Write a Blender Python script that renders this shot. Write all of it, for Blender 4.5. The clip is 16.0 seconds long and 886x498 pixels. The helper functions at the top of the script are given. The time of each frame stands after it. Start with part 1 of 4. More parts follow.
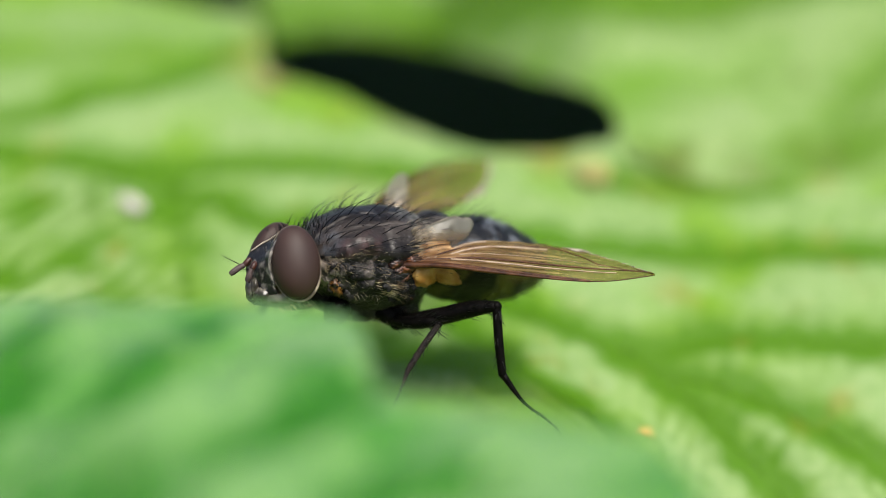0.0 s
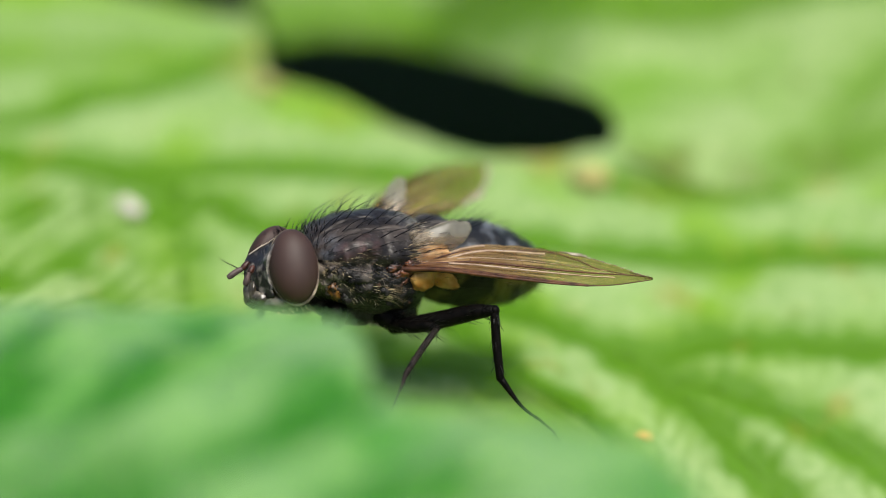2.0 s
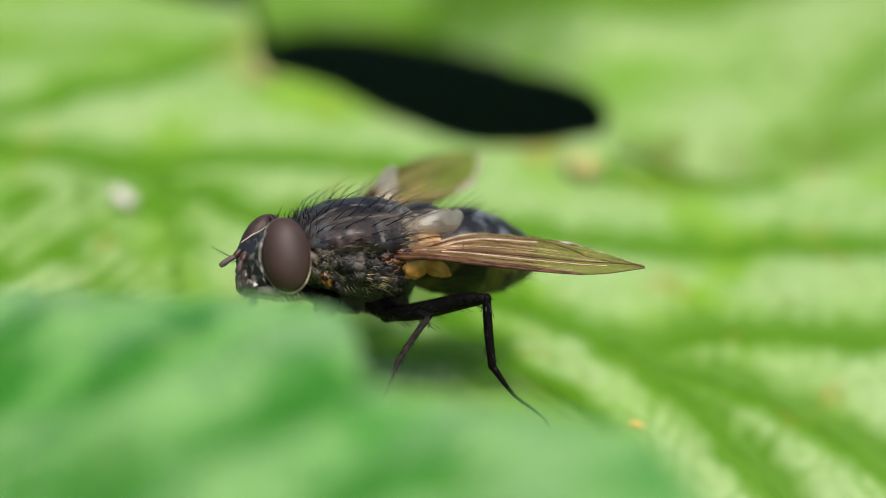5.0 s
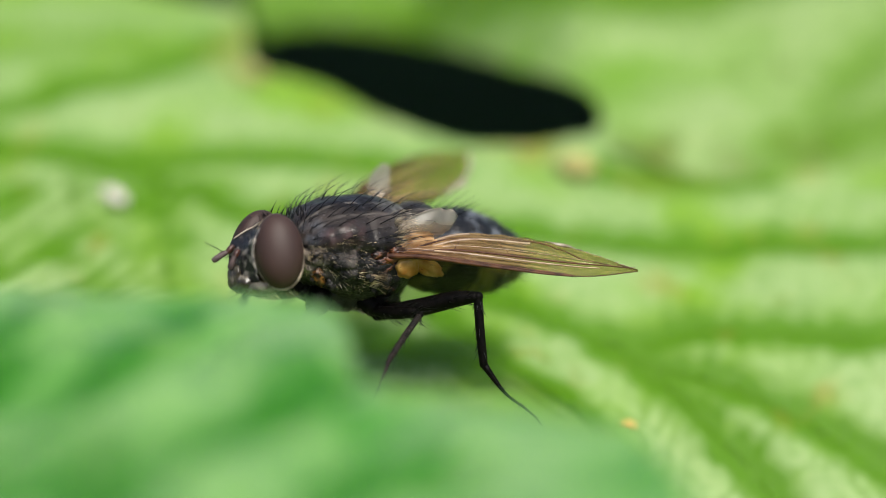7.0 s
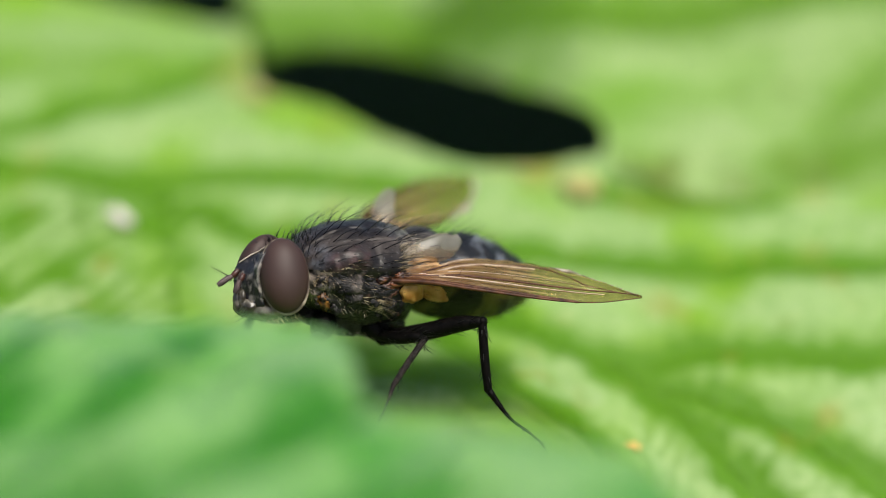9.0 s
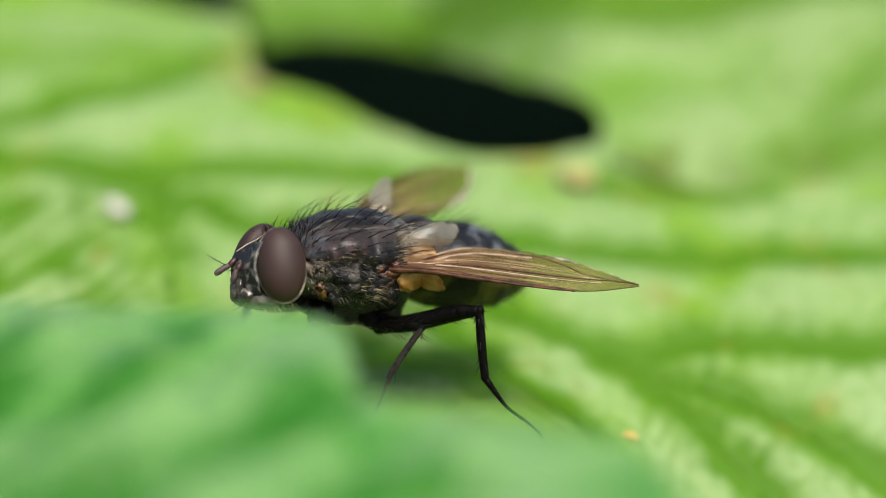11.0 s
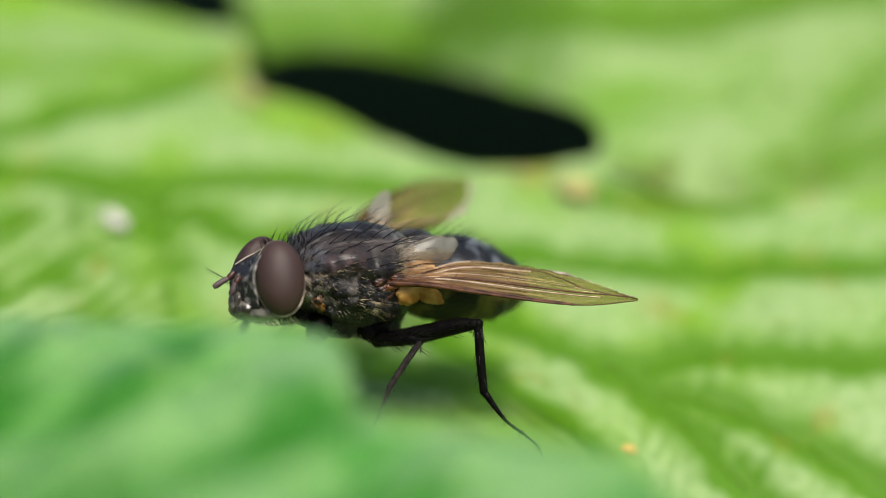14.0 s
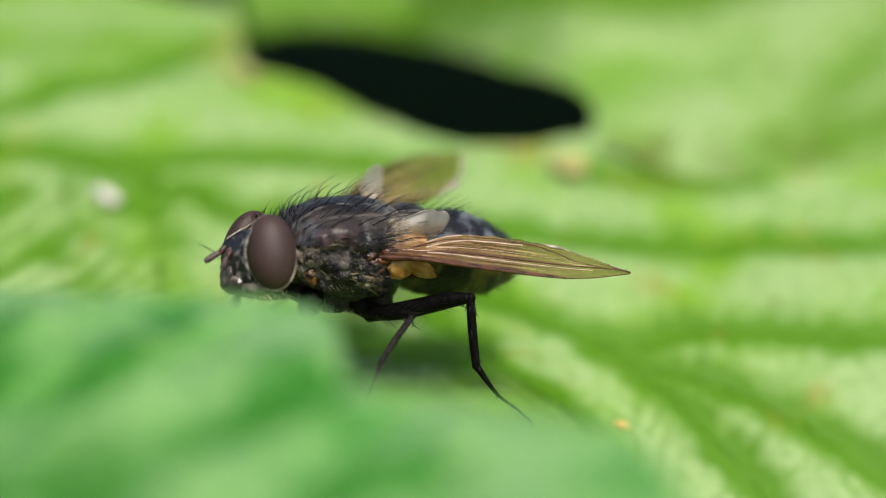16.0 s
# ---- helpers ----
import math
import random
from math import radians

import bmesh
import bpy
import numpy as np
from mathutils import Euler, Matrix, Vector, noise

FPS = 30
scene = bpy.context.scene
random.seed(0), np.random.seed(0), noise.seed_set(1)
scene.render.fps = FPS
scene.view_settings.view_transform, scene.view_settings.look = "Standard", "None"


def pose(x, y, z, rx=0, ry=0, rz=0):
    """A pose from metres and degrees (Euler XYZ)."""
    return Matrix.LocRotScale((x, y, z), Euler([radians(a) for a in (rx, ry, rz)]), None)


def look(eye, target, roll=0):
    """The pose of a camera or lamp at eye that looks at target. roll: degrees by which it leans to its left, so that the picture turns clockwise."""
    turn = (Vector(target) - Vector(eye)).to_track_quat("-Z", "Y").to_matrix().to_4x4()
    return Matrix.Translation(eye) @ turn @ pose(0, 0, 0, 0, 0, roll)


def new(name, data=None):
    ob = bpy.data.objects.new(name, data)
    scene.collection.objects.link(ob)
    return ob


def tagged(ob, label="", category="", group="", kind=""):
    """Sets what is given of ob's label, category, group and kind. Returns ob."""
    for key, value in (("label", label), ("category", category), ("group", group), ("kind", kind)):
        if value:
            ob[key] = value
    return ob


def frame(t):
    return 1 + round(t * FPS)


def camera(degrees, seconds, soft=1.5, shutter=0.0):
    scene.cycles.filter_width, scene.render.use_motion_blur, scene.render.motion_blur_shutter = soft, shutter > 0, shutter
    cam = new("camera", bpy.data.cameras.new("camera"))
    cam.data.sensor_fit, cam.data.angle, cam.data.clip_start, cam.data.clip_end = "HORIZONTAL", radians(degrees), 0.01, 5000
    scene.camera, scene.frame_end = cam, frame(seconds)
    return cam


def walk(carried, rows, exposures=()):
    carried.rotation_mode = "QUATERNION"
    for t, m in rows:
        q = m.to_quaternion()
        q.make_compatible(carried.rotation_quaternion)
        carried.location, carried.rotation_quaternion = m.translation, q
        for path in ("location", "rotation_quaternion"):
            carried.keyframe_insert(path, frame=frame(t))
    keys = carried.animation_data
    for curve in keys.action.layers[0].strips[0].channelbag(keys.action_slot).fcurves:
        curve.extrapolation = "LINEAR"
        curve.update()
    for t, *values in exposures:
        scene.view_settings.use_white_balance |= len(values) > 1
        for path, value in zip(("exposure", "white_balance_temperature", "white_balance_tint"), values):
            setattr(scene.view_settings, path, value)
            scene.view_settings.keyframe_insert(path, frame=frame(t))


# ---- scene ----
# ---- camera and its way ----
cam = camera(9.6, 16.0, soft=0.8)
cam.data.dof.use_dof = True
cam.data.dof.focus_distance = 0.1379
cam.data.dof.aperture_fstop = 25.0


def view(dx, dy, dz, yaw, pitch, roll):
    """The camera's pose: millimetres from its resting place, hundredths of a degree from its resting aim."""
    return pose(dx / 1000, -0.13 + dy / 1000, 0.0477 + dz / 1000, 90 - 18.70 + pitch / 100, 0, yaw / 100) @ pose(0, 0, 0, 0, 0, roll / 100)


SWAY = [
    (0.0, 0.00, 0.01, 0.00, -0.01, 0.02, -0.14), (0.5, 0.20, 0.18, -0.35, -0.12, -0.19, 0.88),
    (1.0, 0.08, 0.22, 0.00, -0.07, 0.00, 0.60), (1.5, 0.01, -0.02, 0.12, 0.09, 0.04, 1.45),
    (2.0, 0.05, 0.15, 0.06, -0.02, 0.05, 1.59), (2.5, 0.14, 0.19, -0.04, 0.01, -0.11, 0.51),
    (3.0, 0.12, 0.01, 0.21, -0.09, -0.02, 1.75), (3.5, 0.14, 0.07, 0.01, -0.01, 0.01, 0.64),
    (5.8, 0.30, 0.12, -0.24, -0.13, -0.16, 0.28), (6.0, 0.24, 0.29, -0.05, -0.06, -0.14, 1.11),
    (6.5, 0.26, 0.16, 0.27, -0.05, 0.09, 0.61), (7.0, 0.46, 0.29, -0.32, -0.18, -0.19, 0.74),
    (7.5, 0.50, 0.42, -0.47, -0.12, -0.18, 0.73), (8.0, 0.48, 0.48, -0.29, -0.22, -0.16, 0.08),
    (8.5, 0.54, 0.40, -0.33, -0.22, -0.19, 1.57), (9.0, 0.33, 0.23, 0.33, -0.09, -0.06, 1.83),
    (9.2, 0.36, 0.10, 0.16, -0.03, -0.04, 0.68), (11.5, 0.46, 0.14, 0.02, -0.11, -0.04, 0.55),
    (12.0, 0.90, 0.70, -0.48, -0.44, -0.30, 0.85), (12.5, 0.84, 0.69, 0.08, -0.23, -0.31, 0.95),
    (13.0, 0.57, 0.36, 0.14, -0.12, -0.13, 1.93), (13.5, 0.46, 0.34, 0.02, -0.25, -0.13, 1.30),
    (14.0, 0.46, 0.36, 0.36, -0.19, -0.04, 1.66), (14.5, 0.78, 0.58, -0.51, -0.33, -0.26, 1.23),
    (15.0, 0.67, 0.47, -0.26, -0.29, -0.23, 1.44), (15.5, 0.64, 0.60, -0.24, -0.26, -0.20, 1.32),
    (16.0, 0.67, 0.48, -0.38, -0.24, -0.11, 0.71),
]
walk(cam, [(row[0], view(*row[1:])) for row in SWAY], exposures=[(0.0, 0.8), (16.0, 0.8)])

# ---- daylight: thin cloud, soft sun from above ----
world = bpy.data.worlds.new("world")
scene.world = world
world.use_nodes = True
sky = world.node_tree.nodes.new("ShaderNodeTexSky")
sky.sky_type, sky.sun_disc = "NISHITA", False
sky.sun_elevation, sky.sun_rotation = radians(61.3), radians(155.9)
sky.air_density, sky.dust_density = 1.0, 4.0
backing = world.node_tree.nodes["Background"]
world.node_tree.links.new(sky.outputs[0], backing.inputs[0])
backing.inputs[1].default_value = 0.10
sun = new("sun", bpy.data.lights.new("sun", "SUN"))
sun.data.energy, sun.data.angle, sun.data.color = 2.35, radians(20), (1.0, 0.96, 0.88)
sun.matrix_world = look((0.13, -0.29, 0.58), (0, 0, 0))

# ---- materials ----
MM = 0.001


class Shade:
    """A node material with a few short ways to lay patterns in millimetres."""

    def __init__(self, name, rough=0.5, spec=0.5):
        self.m = bpy.data.materials.new(name)
        self.m.use_nodes = True
        self.t = self.m.node_tree
        self.b = self.t.nodes["Principled BSDF"]
        self.b.inputs["Roughness"].default_value = rough
        self.b.inputs["Specular IOR Level"].default_value = spec
        co = self.t.nodes.new("ShaderNodeTexCoord")
        mul = self.t.nodes.new("ShaderNodeVectorMath")
        mul.operation = "SCALE"
        mul.inputs["Scale"].default_value = 1000
        self.link(co.outputs["Object"], mul.inputs[0])
        self.mm = mul.outputs[0]

    def link(self, a, b):
        self.t.links.new(a, b)

    def noise(self, scale, detail=3.0, lo=0.35, hi=0.65, stretch=(1, 1, 1), turn=0.0):
        """stretch: how much denser the pattern lies along each axis, the axes turned about z by that many degrees."""
        mp = self.t.nodes.new("ShaderNodeMapping")
        mp.vector_type = "TEXTURE"
        mp.inputs["Scale"].default_value = [1 / k for k in stretch]
        mp.inputs["Rotation"].default_value = (0, 0, radians(turn))
        self.link(self.mm, mp.inputs[0])
        n = self.t.nodes.new("ShaderNodeTexNoise")
        n.inputs["Scale"].default_value, n.inputs["Detail"].default_value = scale, detail
        self.link(mp.outputs[0], n.inputs["Vector"])
        return self.ramp(n.outputs["Fac"], lo, hi)

    def ramp(self, value, lo, hi):
        r = self.t.nodes.new("ShaderNodeMapRange")
        r.inputs["From Min"].default_value, r.inputs["From Max"].default_value = lo, hi
        self.link(value, r.inputs["Value"])
        return r.outputs[0]

    def axis(self, n, lo, hi):
        s = self.t.nodes.new("ShaderNodeSeparateXYZ")
        self.link(self.mm, s.inputs[0])
        return self.ramp(s.outputs[n], lo, hi)

    def stripe(self, n, centre, width):
        """1 along two lines at the distance centre to both sides of an axis, fading over width."""
        s_ = self.t.nodes.new("ShaderNodeSeparateXYZ")
        self.link(self.mm, s_.inputs[0])
        value = s_.outputs[n]
        for kind, k in (("ABSOLUTE", 0.0), ("SUBTRACT", centre), ("ABSOLUTE", 0.0)):
            m = self.t.nodes.new("ShaderNodeMath")
            m.operation = kind
            self.link(value, m.inputs[0])
            m.inputs[1].default_value = k
            value = m.outputs[0]
        return self.ramp(value, width, 0)

    def spot(self, centre, radius):
        """1 at a point, given in millimetres, fading to 0 at that distance from it."""
        d = self.t.nodes.new("ShaderNodeVectorMath")
        d.operation = "DISTANCE"
        self.link(self.mm, d.inputs[0])
        d.inputs[1].default_value = centre
        return self.ramp(d.outputs["Value"], radius, radius * 0.35)

    def attribute(self, name, lo=0.0, hi=1.0):
        a = self.t.nodes.new("ShaderNodeAttribute")
        a.attribute_name = name
        return self.ramp(a.outputs["Fac"], lo, hi)

    def times(self, a, k):
        m = self.t.nodes.new("ShaderNodeMath")
        m.operation = "MULTIPLY"
        self.link(a, m.inputs[0])
        if isinstance(k, (int, float)):
            m.inputs[1].default_value = k
        else:
            self.link(k, m.inputs[1])
        return m.outputs[0]

    def mix(self, fac, a, b):
        m = self.t.nodes.new("ShaderNodeMix")
        m.data_type = "RGBA"
        if isinstance(fac, (int, float)):
            m.inputs[0].default_value = fac
        else:
            self.link(fac, m.inputs[0])
        for value, slot in ((a, m.inputs[6]), (b, m.inputs[7])):
            if isinstance(value, tuple):
                slot.default_value = (*value, 1)
            else:
                self.link(value, slot)
        return m.outputs[2]

    def colour(self, value):
        if isinstance(value, tuple):
            self.b.inputs["Base Color"].default_value = (*value, 1)
        else:
            self.link(value, self.b.inputs["Base Color"])
        return self

    def bump(self, value, strength, distance):
        n = self.t.nodes.new("ShaderNodeBump")
        n.inputs["Strength"].default_value, n.inputs["Distance"].default_value = strength, distance * MM
        self.link(value, n.inputs["Height"])
        self.link(n.outputs[0], self.b.inputs["Normal"])
        return self

    def seen_through(self, share, tint):
        """Lets some of the light through, as skin or a thin blade does."""
        tr = self.t.nodes.new("ShaderNodeBsdfTranslucent")
        if isinstance(tint, tuple):
            tr.inputs[0].default_value = (*tint, 1)
        else:
            self.link(tint, tr.inputs[0])
        mx = self.t.nodes.new("ShaderNodeMixShader")
        mx.inputs[0].default_value = share
        self.link(self.b.outputs[0], mx.inputs[1])
        self.link(tr.outputs[0], mx.inputs[2])
        self.link(mx.outputs[0], self.t.nodes["Material Output"].inputs[0])
        return mx


def leaf_shade(name, blade, rib, pale, rough, spec, share, dry, drawn=(1, 1, 1), turn=0.0):
    s = Shade(name, rough, spec)
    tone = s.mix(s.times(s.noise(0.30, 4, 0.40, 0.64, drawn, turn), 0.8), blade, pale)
    # paler cells, darker veins: leaf colour plus relief shading laid into it
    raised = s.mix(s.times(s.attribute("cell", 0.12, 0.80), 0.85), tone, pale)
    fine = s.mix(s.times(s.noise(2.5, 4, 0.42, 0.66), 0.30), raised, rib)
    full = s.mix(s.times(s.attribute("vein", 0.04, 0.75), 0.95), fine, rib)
    full = s.mix(s.times(s.attribute("rim", 0.15, 1.0), 0.8), full, dry)
    full = s.mix(s.times(s.noise(0.5, 3, 0.62, 0.74), 0.45), full, dry)
    s.colour(full)
    s.bump(s.noise(5.0, 4, 0.2, 0.8), 0.5, 0.06)
    s.seen_through(share, full)
    return s.m


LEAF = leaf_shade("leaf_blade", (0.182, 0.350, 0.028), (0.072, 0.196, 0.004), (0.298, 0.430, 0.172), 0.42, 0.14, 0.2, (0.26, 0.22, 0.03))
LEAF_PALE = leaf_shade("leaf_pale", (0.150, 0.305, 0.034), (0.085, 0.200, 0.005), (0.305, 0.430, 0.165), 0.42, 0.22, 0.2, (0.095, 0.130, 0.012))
# near lobe: drawn-out pale streaks paint the sky's sheen on it
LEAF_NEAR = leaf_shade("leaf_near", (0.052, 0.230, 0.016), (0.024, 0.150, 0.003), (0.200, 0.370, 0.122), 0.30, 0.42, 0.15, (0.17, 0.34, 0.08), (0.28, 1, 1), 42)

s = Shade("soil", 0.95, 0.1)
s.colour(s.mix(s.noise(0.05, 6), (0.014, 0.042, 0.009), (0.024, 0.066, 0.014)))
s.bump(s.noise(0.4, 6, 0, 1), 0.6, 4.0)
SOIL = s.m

s = Shade("eye", 0.58, 0.38)
s.colour(s.mix(s.noise(1.2, 2, 0.3, 0.7), (0.028, 0.0130, 0.0095), (0.040, 0.0200, 0.0150)))
v = s.t.nodes.new("ShaderNodeTexVoronoi")
v.inputs["Scale"].default_value = 30
s.link(s.mm, v.inputs["Vector"])
s.bump(v.outputs["Distance"], 0.12, 0.015)
EYE = s.m

s = Shade("cuticle", 0.36, 0.30)
dust_sheen = s.mix(s.noise(1.0, 5, 0.44, 0.66, (0.30, 2.0, 1.2)), (0.0085, 0.0065, 0.0055), (0.046, 0.036, 0.031))
dust_sheen = s.mix(s.times(s.stripe(1, 0.36, 0.06), s.times(s.noise(2.2, 5, 0.42, 0.60), 0.8)), dust_sheen, (0.15, 0.135, 0.115))
dust_sheen = s.mix(s.times(s.stripe(1, 0.78, 0.05), s.times(s.noise(2.4, 5, 0.44, 0.62), 0.6)), dust_sheen, (0.12, 0.11, 0.095))
# brown bulges, painted blue-grey sky sheen at shoulder and rear, grey dust
for side in (1, -1):
    for at, wide, tint in (((1.22, 1.06 * side, 0.52), 0.36, (0.090, 0.050, 0.050)), ((0.62, 1.15 * side, 0.72), 0.42, (0.085, 0.048, 0.046)), ((1.60, 0.75 * side, 0.62), 0.50, (0.058, 0.064, 0.075)), ((-0.95, 1.05 * side, 0.60), 0.36, (0.10, 0.115, 0.14)), ((-0.9, 0.45 * side, 1.15), 0.75, (0.115, 0.108, 0.095))):
        dust_sheen = s.mix(s.times(s.spot(at, wide), s.times(s.noise(4.0, 4, 0.34, 0.60), 0.85)), dust_sheen, tint)
dust_sheen = s.mix(s.times(s.noise(16.0, 3, 0.66, 0.74), 0.5), dust_sheen, (0.22, 0.22, 0.24))
s.colour(dust_sheen)
s.bump(s.noise(9.0, 6, 0.2, 0.8), 0.4, 0.03)
CUTICLE = s.m

s = Shade("pleura", 0.40, 0.18)
base = s.mix(s.noise(2.0, 5, 0.42, 0.64), (0.0035, 0.0034, 0.0034), (0.017, 0.0155, 0.015))
base = s.mix(s.times(s.times(s.noise(2.1, 6, 0.54, 0.66), s.axis(2, -0.55, 0.1)), 0.75), base, (0.11, 0.094, 0.082))
base = s.mix(s.times(s.noise(4.5, 5, 0.62, 0.70), 0.6), base, (0.10, 0.050, 0.032))
base = s.mix(s.times(s.times(s.axis(0, 1.15, 1.55), s.axis(2, -0.75, -0.35)), s.noise(3.4, 5, 0.40, 0.62)), base, (0.25, 0.21, 0.175))
base = s.mix(s.times(s.noise(9.0, 3, 0.64, 0.72), 0.35), base, (0.16, 0.15, 0.14))
s.colour(base)
s.bump(s.noise(6.0, 7, 0.2, 0.8), 0.8, 0.06)
PLEURA = s.m

s = Shade("leg_cuticle", 0.5, 0.06)
s.colour(s.mix(s.noise(7.0, 4, 0.4, 0.7), (0.0012, 0.0011, 0.001), (0.0045, 0.0036, 0.0032)))
s.bump(s.noise(14.0, 5, 0.2, 0.8), 0.35, 0.03)
LEG = s.m

s = Shade("shin_cuticle", 0.5, 0.18)
s.colour(s.mix(s.noise(9.0, 4, 0.35, 0.65, (1, 1, 0.4)), (0.004, 0.003, 0.0028), (0.027, 0.020, 0.017)))
s.bump(s.noise(14.0, 5, 0.2, 0.8), 0.9, 0.05)
SHIN = s.m

s = Shade("abdomen_cuticle", 0.42, 0.22)
back = s.mix(s.noise(1.5, 4, 0.45, 0.6), (0.008, 0.009, 0.011), (0.10, 0.11, 0.125))
belly = s.mix(s.noise(1.4, 5, 0.46, 0.62), (0.003, 0.003, 0.0015), (0.062, 0.053, 0.010))
s.colour(s.mix(s.axis(2, 0.35, -0.1), back, belly))
s.bump(s.noise(8.0, 4, 0.2, 0.8), 0.5, 0.04)
ABDOMEN = s.m

s = Shade("silver_dust", 0.5, 0.4)
s.colour(s.mix(s.noise(5.0, 4, 0.4, 0.62), (0.17, 0.135, 0.10), (0.46, 0.40, 0.32)))
s.bump(s.noise(12.0, 4, 0.2, 0.8), 0.5, 0.03)
SILVER = s.m

s = Shade("rim_skin", 0.5, 0.35)
s.colour(s.mix(s.noise(3.0, 5, 0.38, 0.64), (0.075, 0.056, 0.040), (0.40, 0.33, 0.24)))
s.bump(s.noise(12.0, 4, 0.2, 0.8), 0.5, 0.03)
RIM = s.m

s = Shade("mottled_dust", 0.5, 0.4)
s.colour(s.mix(s.noise(3.2, 5, 0.42, 0.62), (0.020, 0.020, 0.024), (0.32, 0.29, 0.255)))
s.bump(s.noise(12.0, 4, 0.2, 0.8), 0.5, 0.03)
MOTTLED = s.m

s = Shade("face_dust", 0.35, 0.5)
s.colour(s.mix(s.noise(3.8, 6, 0.53, 0.68), (0.010, 0.009, 0.010), (0.19, 0.175, 0.155)))
s.bump(s.noise(8.0, 4, 0.2, 0.8), 0.5, 0.04)
FACE = s.m

s = Shade("mouth_skin", 0.25, 0.6)
s.colour(s.mix(s.noise(4.0, 4, 0.42, 0.6), (0.030, 0.027, 0.020), (0.19, 0.175, 0.135)))
s.seen_through(0.3, (0.45, 0.36, 0.22))
MOUTH = s.m

s = Shade("feeler", 0.55, 0.3)
s.colour(s.mix(s.noise(7.0, 3, 0.35, 0.65), (0.038, 0.025, 0.024), (0.11, 0.078, 0.072)))
FEELER = s.m
s = Shade("feeler_root", 0.45, 0.4)
s.colour(s.mix(s.noise(8.0, 3), (0.012, 0.006, 0.005), (0.065, 0.018, 0.010)))
FEELER_ROOT = s.m

def wing_shade(name, clearing):
    s = Shade(name, 0.18, 0.7)
    span = s.t.nodes.new("ShaderNodeAttribute")
    span.attribute_name = "span"
    pleat = s.t.nodes.new("ShaderNodeVectorMath")
    pleat.operation = "MULTIPLY"
    pleat.inputs[1].default_value = (0.9, 13.0, 1.0)
    s.link(span.outputs["Vector"], pleat.inputs[0])
    grainy = s.t.nodes.new("ShaderNodeTexNoise")
    grainy.inputs["Scale"].default_value, grainy.inputs["Detail"].default_value = 1.0, 5.0
    s.link(pleat.outputs[0], grainy.inputs["Vector"])
    streak = s.ramp(grainy.outputs["Fac"], 0.40, 0.62)
    root = s.axis(0, -5.2, -1.0)
    # pale streaks put the sheen of the pleats into the colour
    film = s.mix(streak, (0.12, 0.092, 0.026), (0.44, 0.36, 0.15))
    chord = s.t.nodes.new("ShaderNodeSeparateXYZ")
    s.link(span.outputs["Vector"], chord.inputs[0])
    skin = s.mix(streak, (0.19, 0.078, 0.030), (0.56, 0.33, 0.17))
    skin = s.mix(s.times(s.ramp(chord.outputs[1], 0.70, 0.15), 0.9), skin, (0.125, 0.045, 0.020))
    s.colour(s.mix(root, film, skin))
    s.bump(streak, 0.8, 0.06)
    half = s.seen_through(0.38, (0.42, 0.30, 0.10))
    clear = s.t.nodes.new("ShaderNodeBsdfTransparent")
    clear.inputs[0].default_value = (0.88, 0.84, 0.62, 1)
    both = s.t.nodes.new("ShaderNodeMixShader")
    s.link(s.ramp(root, *clearing), both.inputs[0])
    s.link(half.outputs[0], both.inputs[1])
    s.link(clear.outputs[0], both.inputs[2])
    s.link(both.outputs[0], s.t.nodes["Material Output"].inputs[0])
    return s.m


WING = wing_shade("wing_skin", (1.36, -0.80))
# far wing's copy, made clearer to stand for light shining through it
WING_BACKLIT = wing_shade("wing_skin_backlit", (1.9, -0.25))

s = Shade("wing_vein", 0.45, 0.2)
s.colour(s.mix(s.noise(3.0, 3), (0.028, 0.009, 0.004), (0.095, 0.038, 0.016)))
VEIN = s.m
# pale cords that paint the long highlights along the wing
s = Shade("wing_streak_sheen", 0.35, 0.5)
s.colour(s.mix(s.noise(3.0, 3), (0.18, 0.105, 0.052), (0.37, 0.275, 0.175)))
STREAK_SHEEN = s.m

s = Shade("calypter_skin", 0.2, 0.6)
s.colour(s.mix(s.axis(2, 0.72, 1.12), (0.40, 0.23, 0.09), s.mix(s.noise(1.6, 4, 0.35, 0.65), (0.19, 0.18, 0.14), (0.38, 0.37, 0.32))))
s.bump(s.noise(18.0, 3, 0.3, 0.7), 0.3, 0.015)
half = s.seen_through(0.45, (0.6, 0.55, 0.42))
clear = s.t.nodes.new("ShaderNodeBsdfTransparent")
both = s.t.nodes.new("ShaderNodeMixShader")
s.link(s.mix(s.axis(2, 0.75, 1.30), (0.58, 0.58, 0.58), (0.44, 0.44, 0.44)), both.inputs[0])
s.link(half.outputs[0], both.inputs[1])
s.link(clear.outputs[0], both.inputs[2])
s.link(both.outputs[0], s.t.nodes["Material Output"].inputs[0])
CALYPTER = s.m

s = Shade("amber_skin", 0.35, 0.5)
s.colour(s.mix(s.noise(2.5, 4, 0.38, 0.64), (0.30, 0.12, 0.018), (0.58, 0.35, 0.10)))
s.bump(s.noise(6.0, 4, 0.2, 0.8), 0.4, 0.05)
s.seen_through(0.3, (0.7, 0.36, 0.08))
AMBER = s.m
s = Shade("tawny_skin", 0.3, 0.5)
s.colour(s.mix(s.noise(2.5, 4, 0.38, 0.64), (0.26, 0.11, 0.035), (0.62, 0.41, 0.20)))
s.bump(s.noise(6.0, 4, 0.2, 0.8), 0.5, 0.05)
s.seen_through(0.35, (0.8, 0.5, 0.2))
TAWNY = s.m
s = Shade("russet_skin", 0.35, 0.5)
s.colour(s.mix(s.noise(4.0, 4, 0.4, 0.6), (0.010, 0.004, 0.003), (0.15, 0.046, 0.014)))
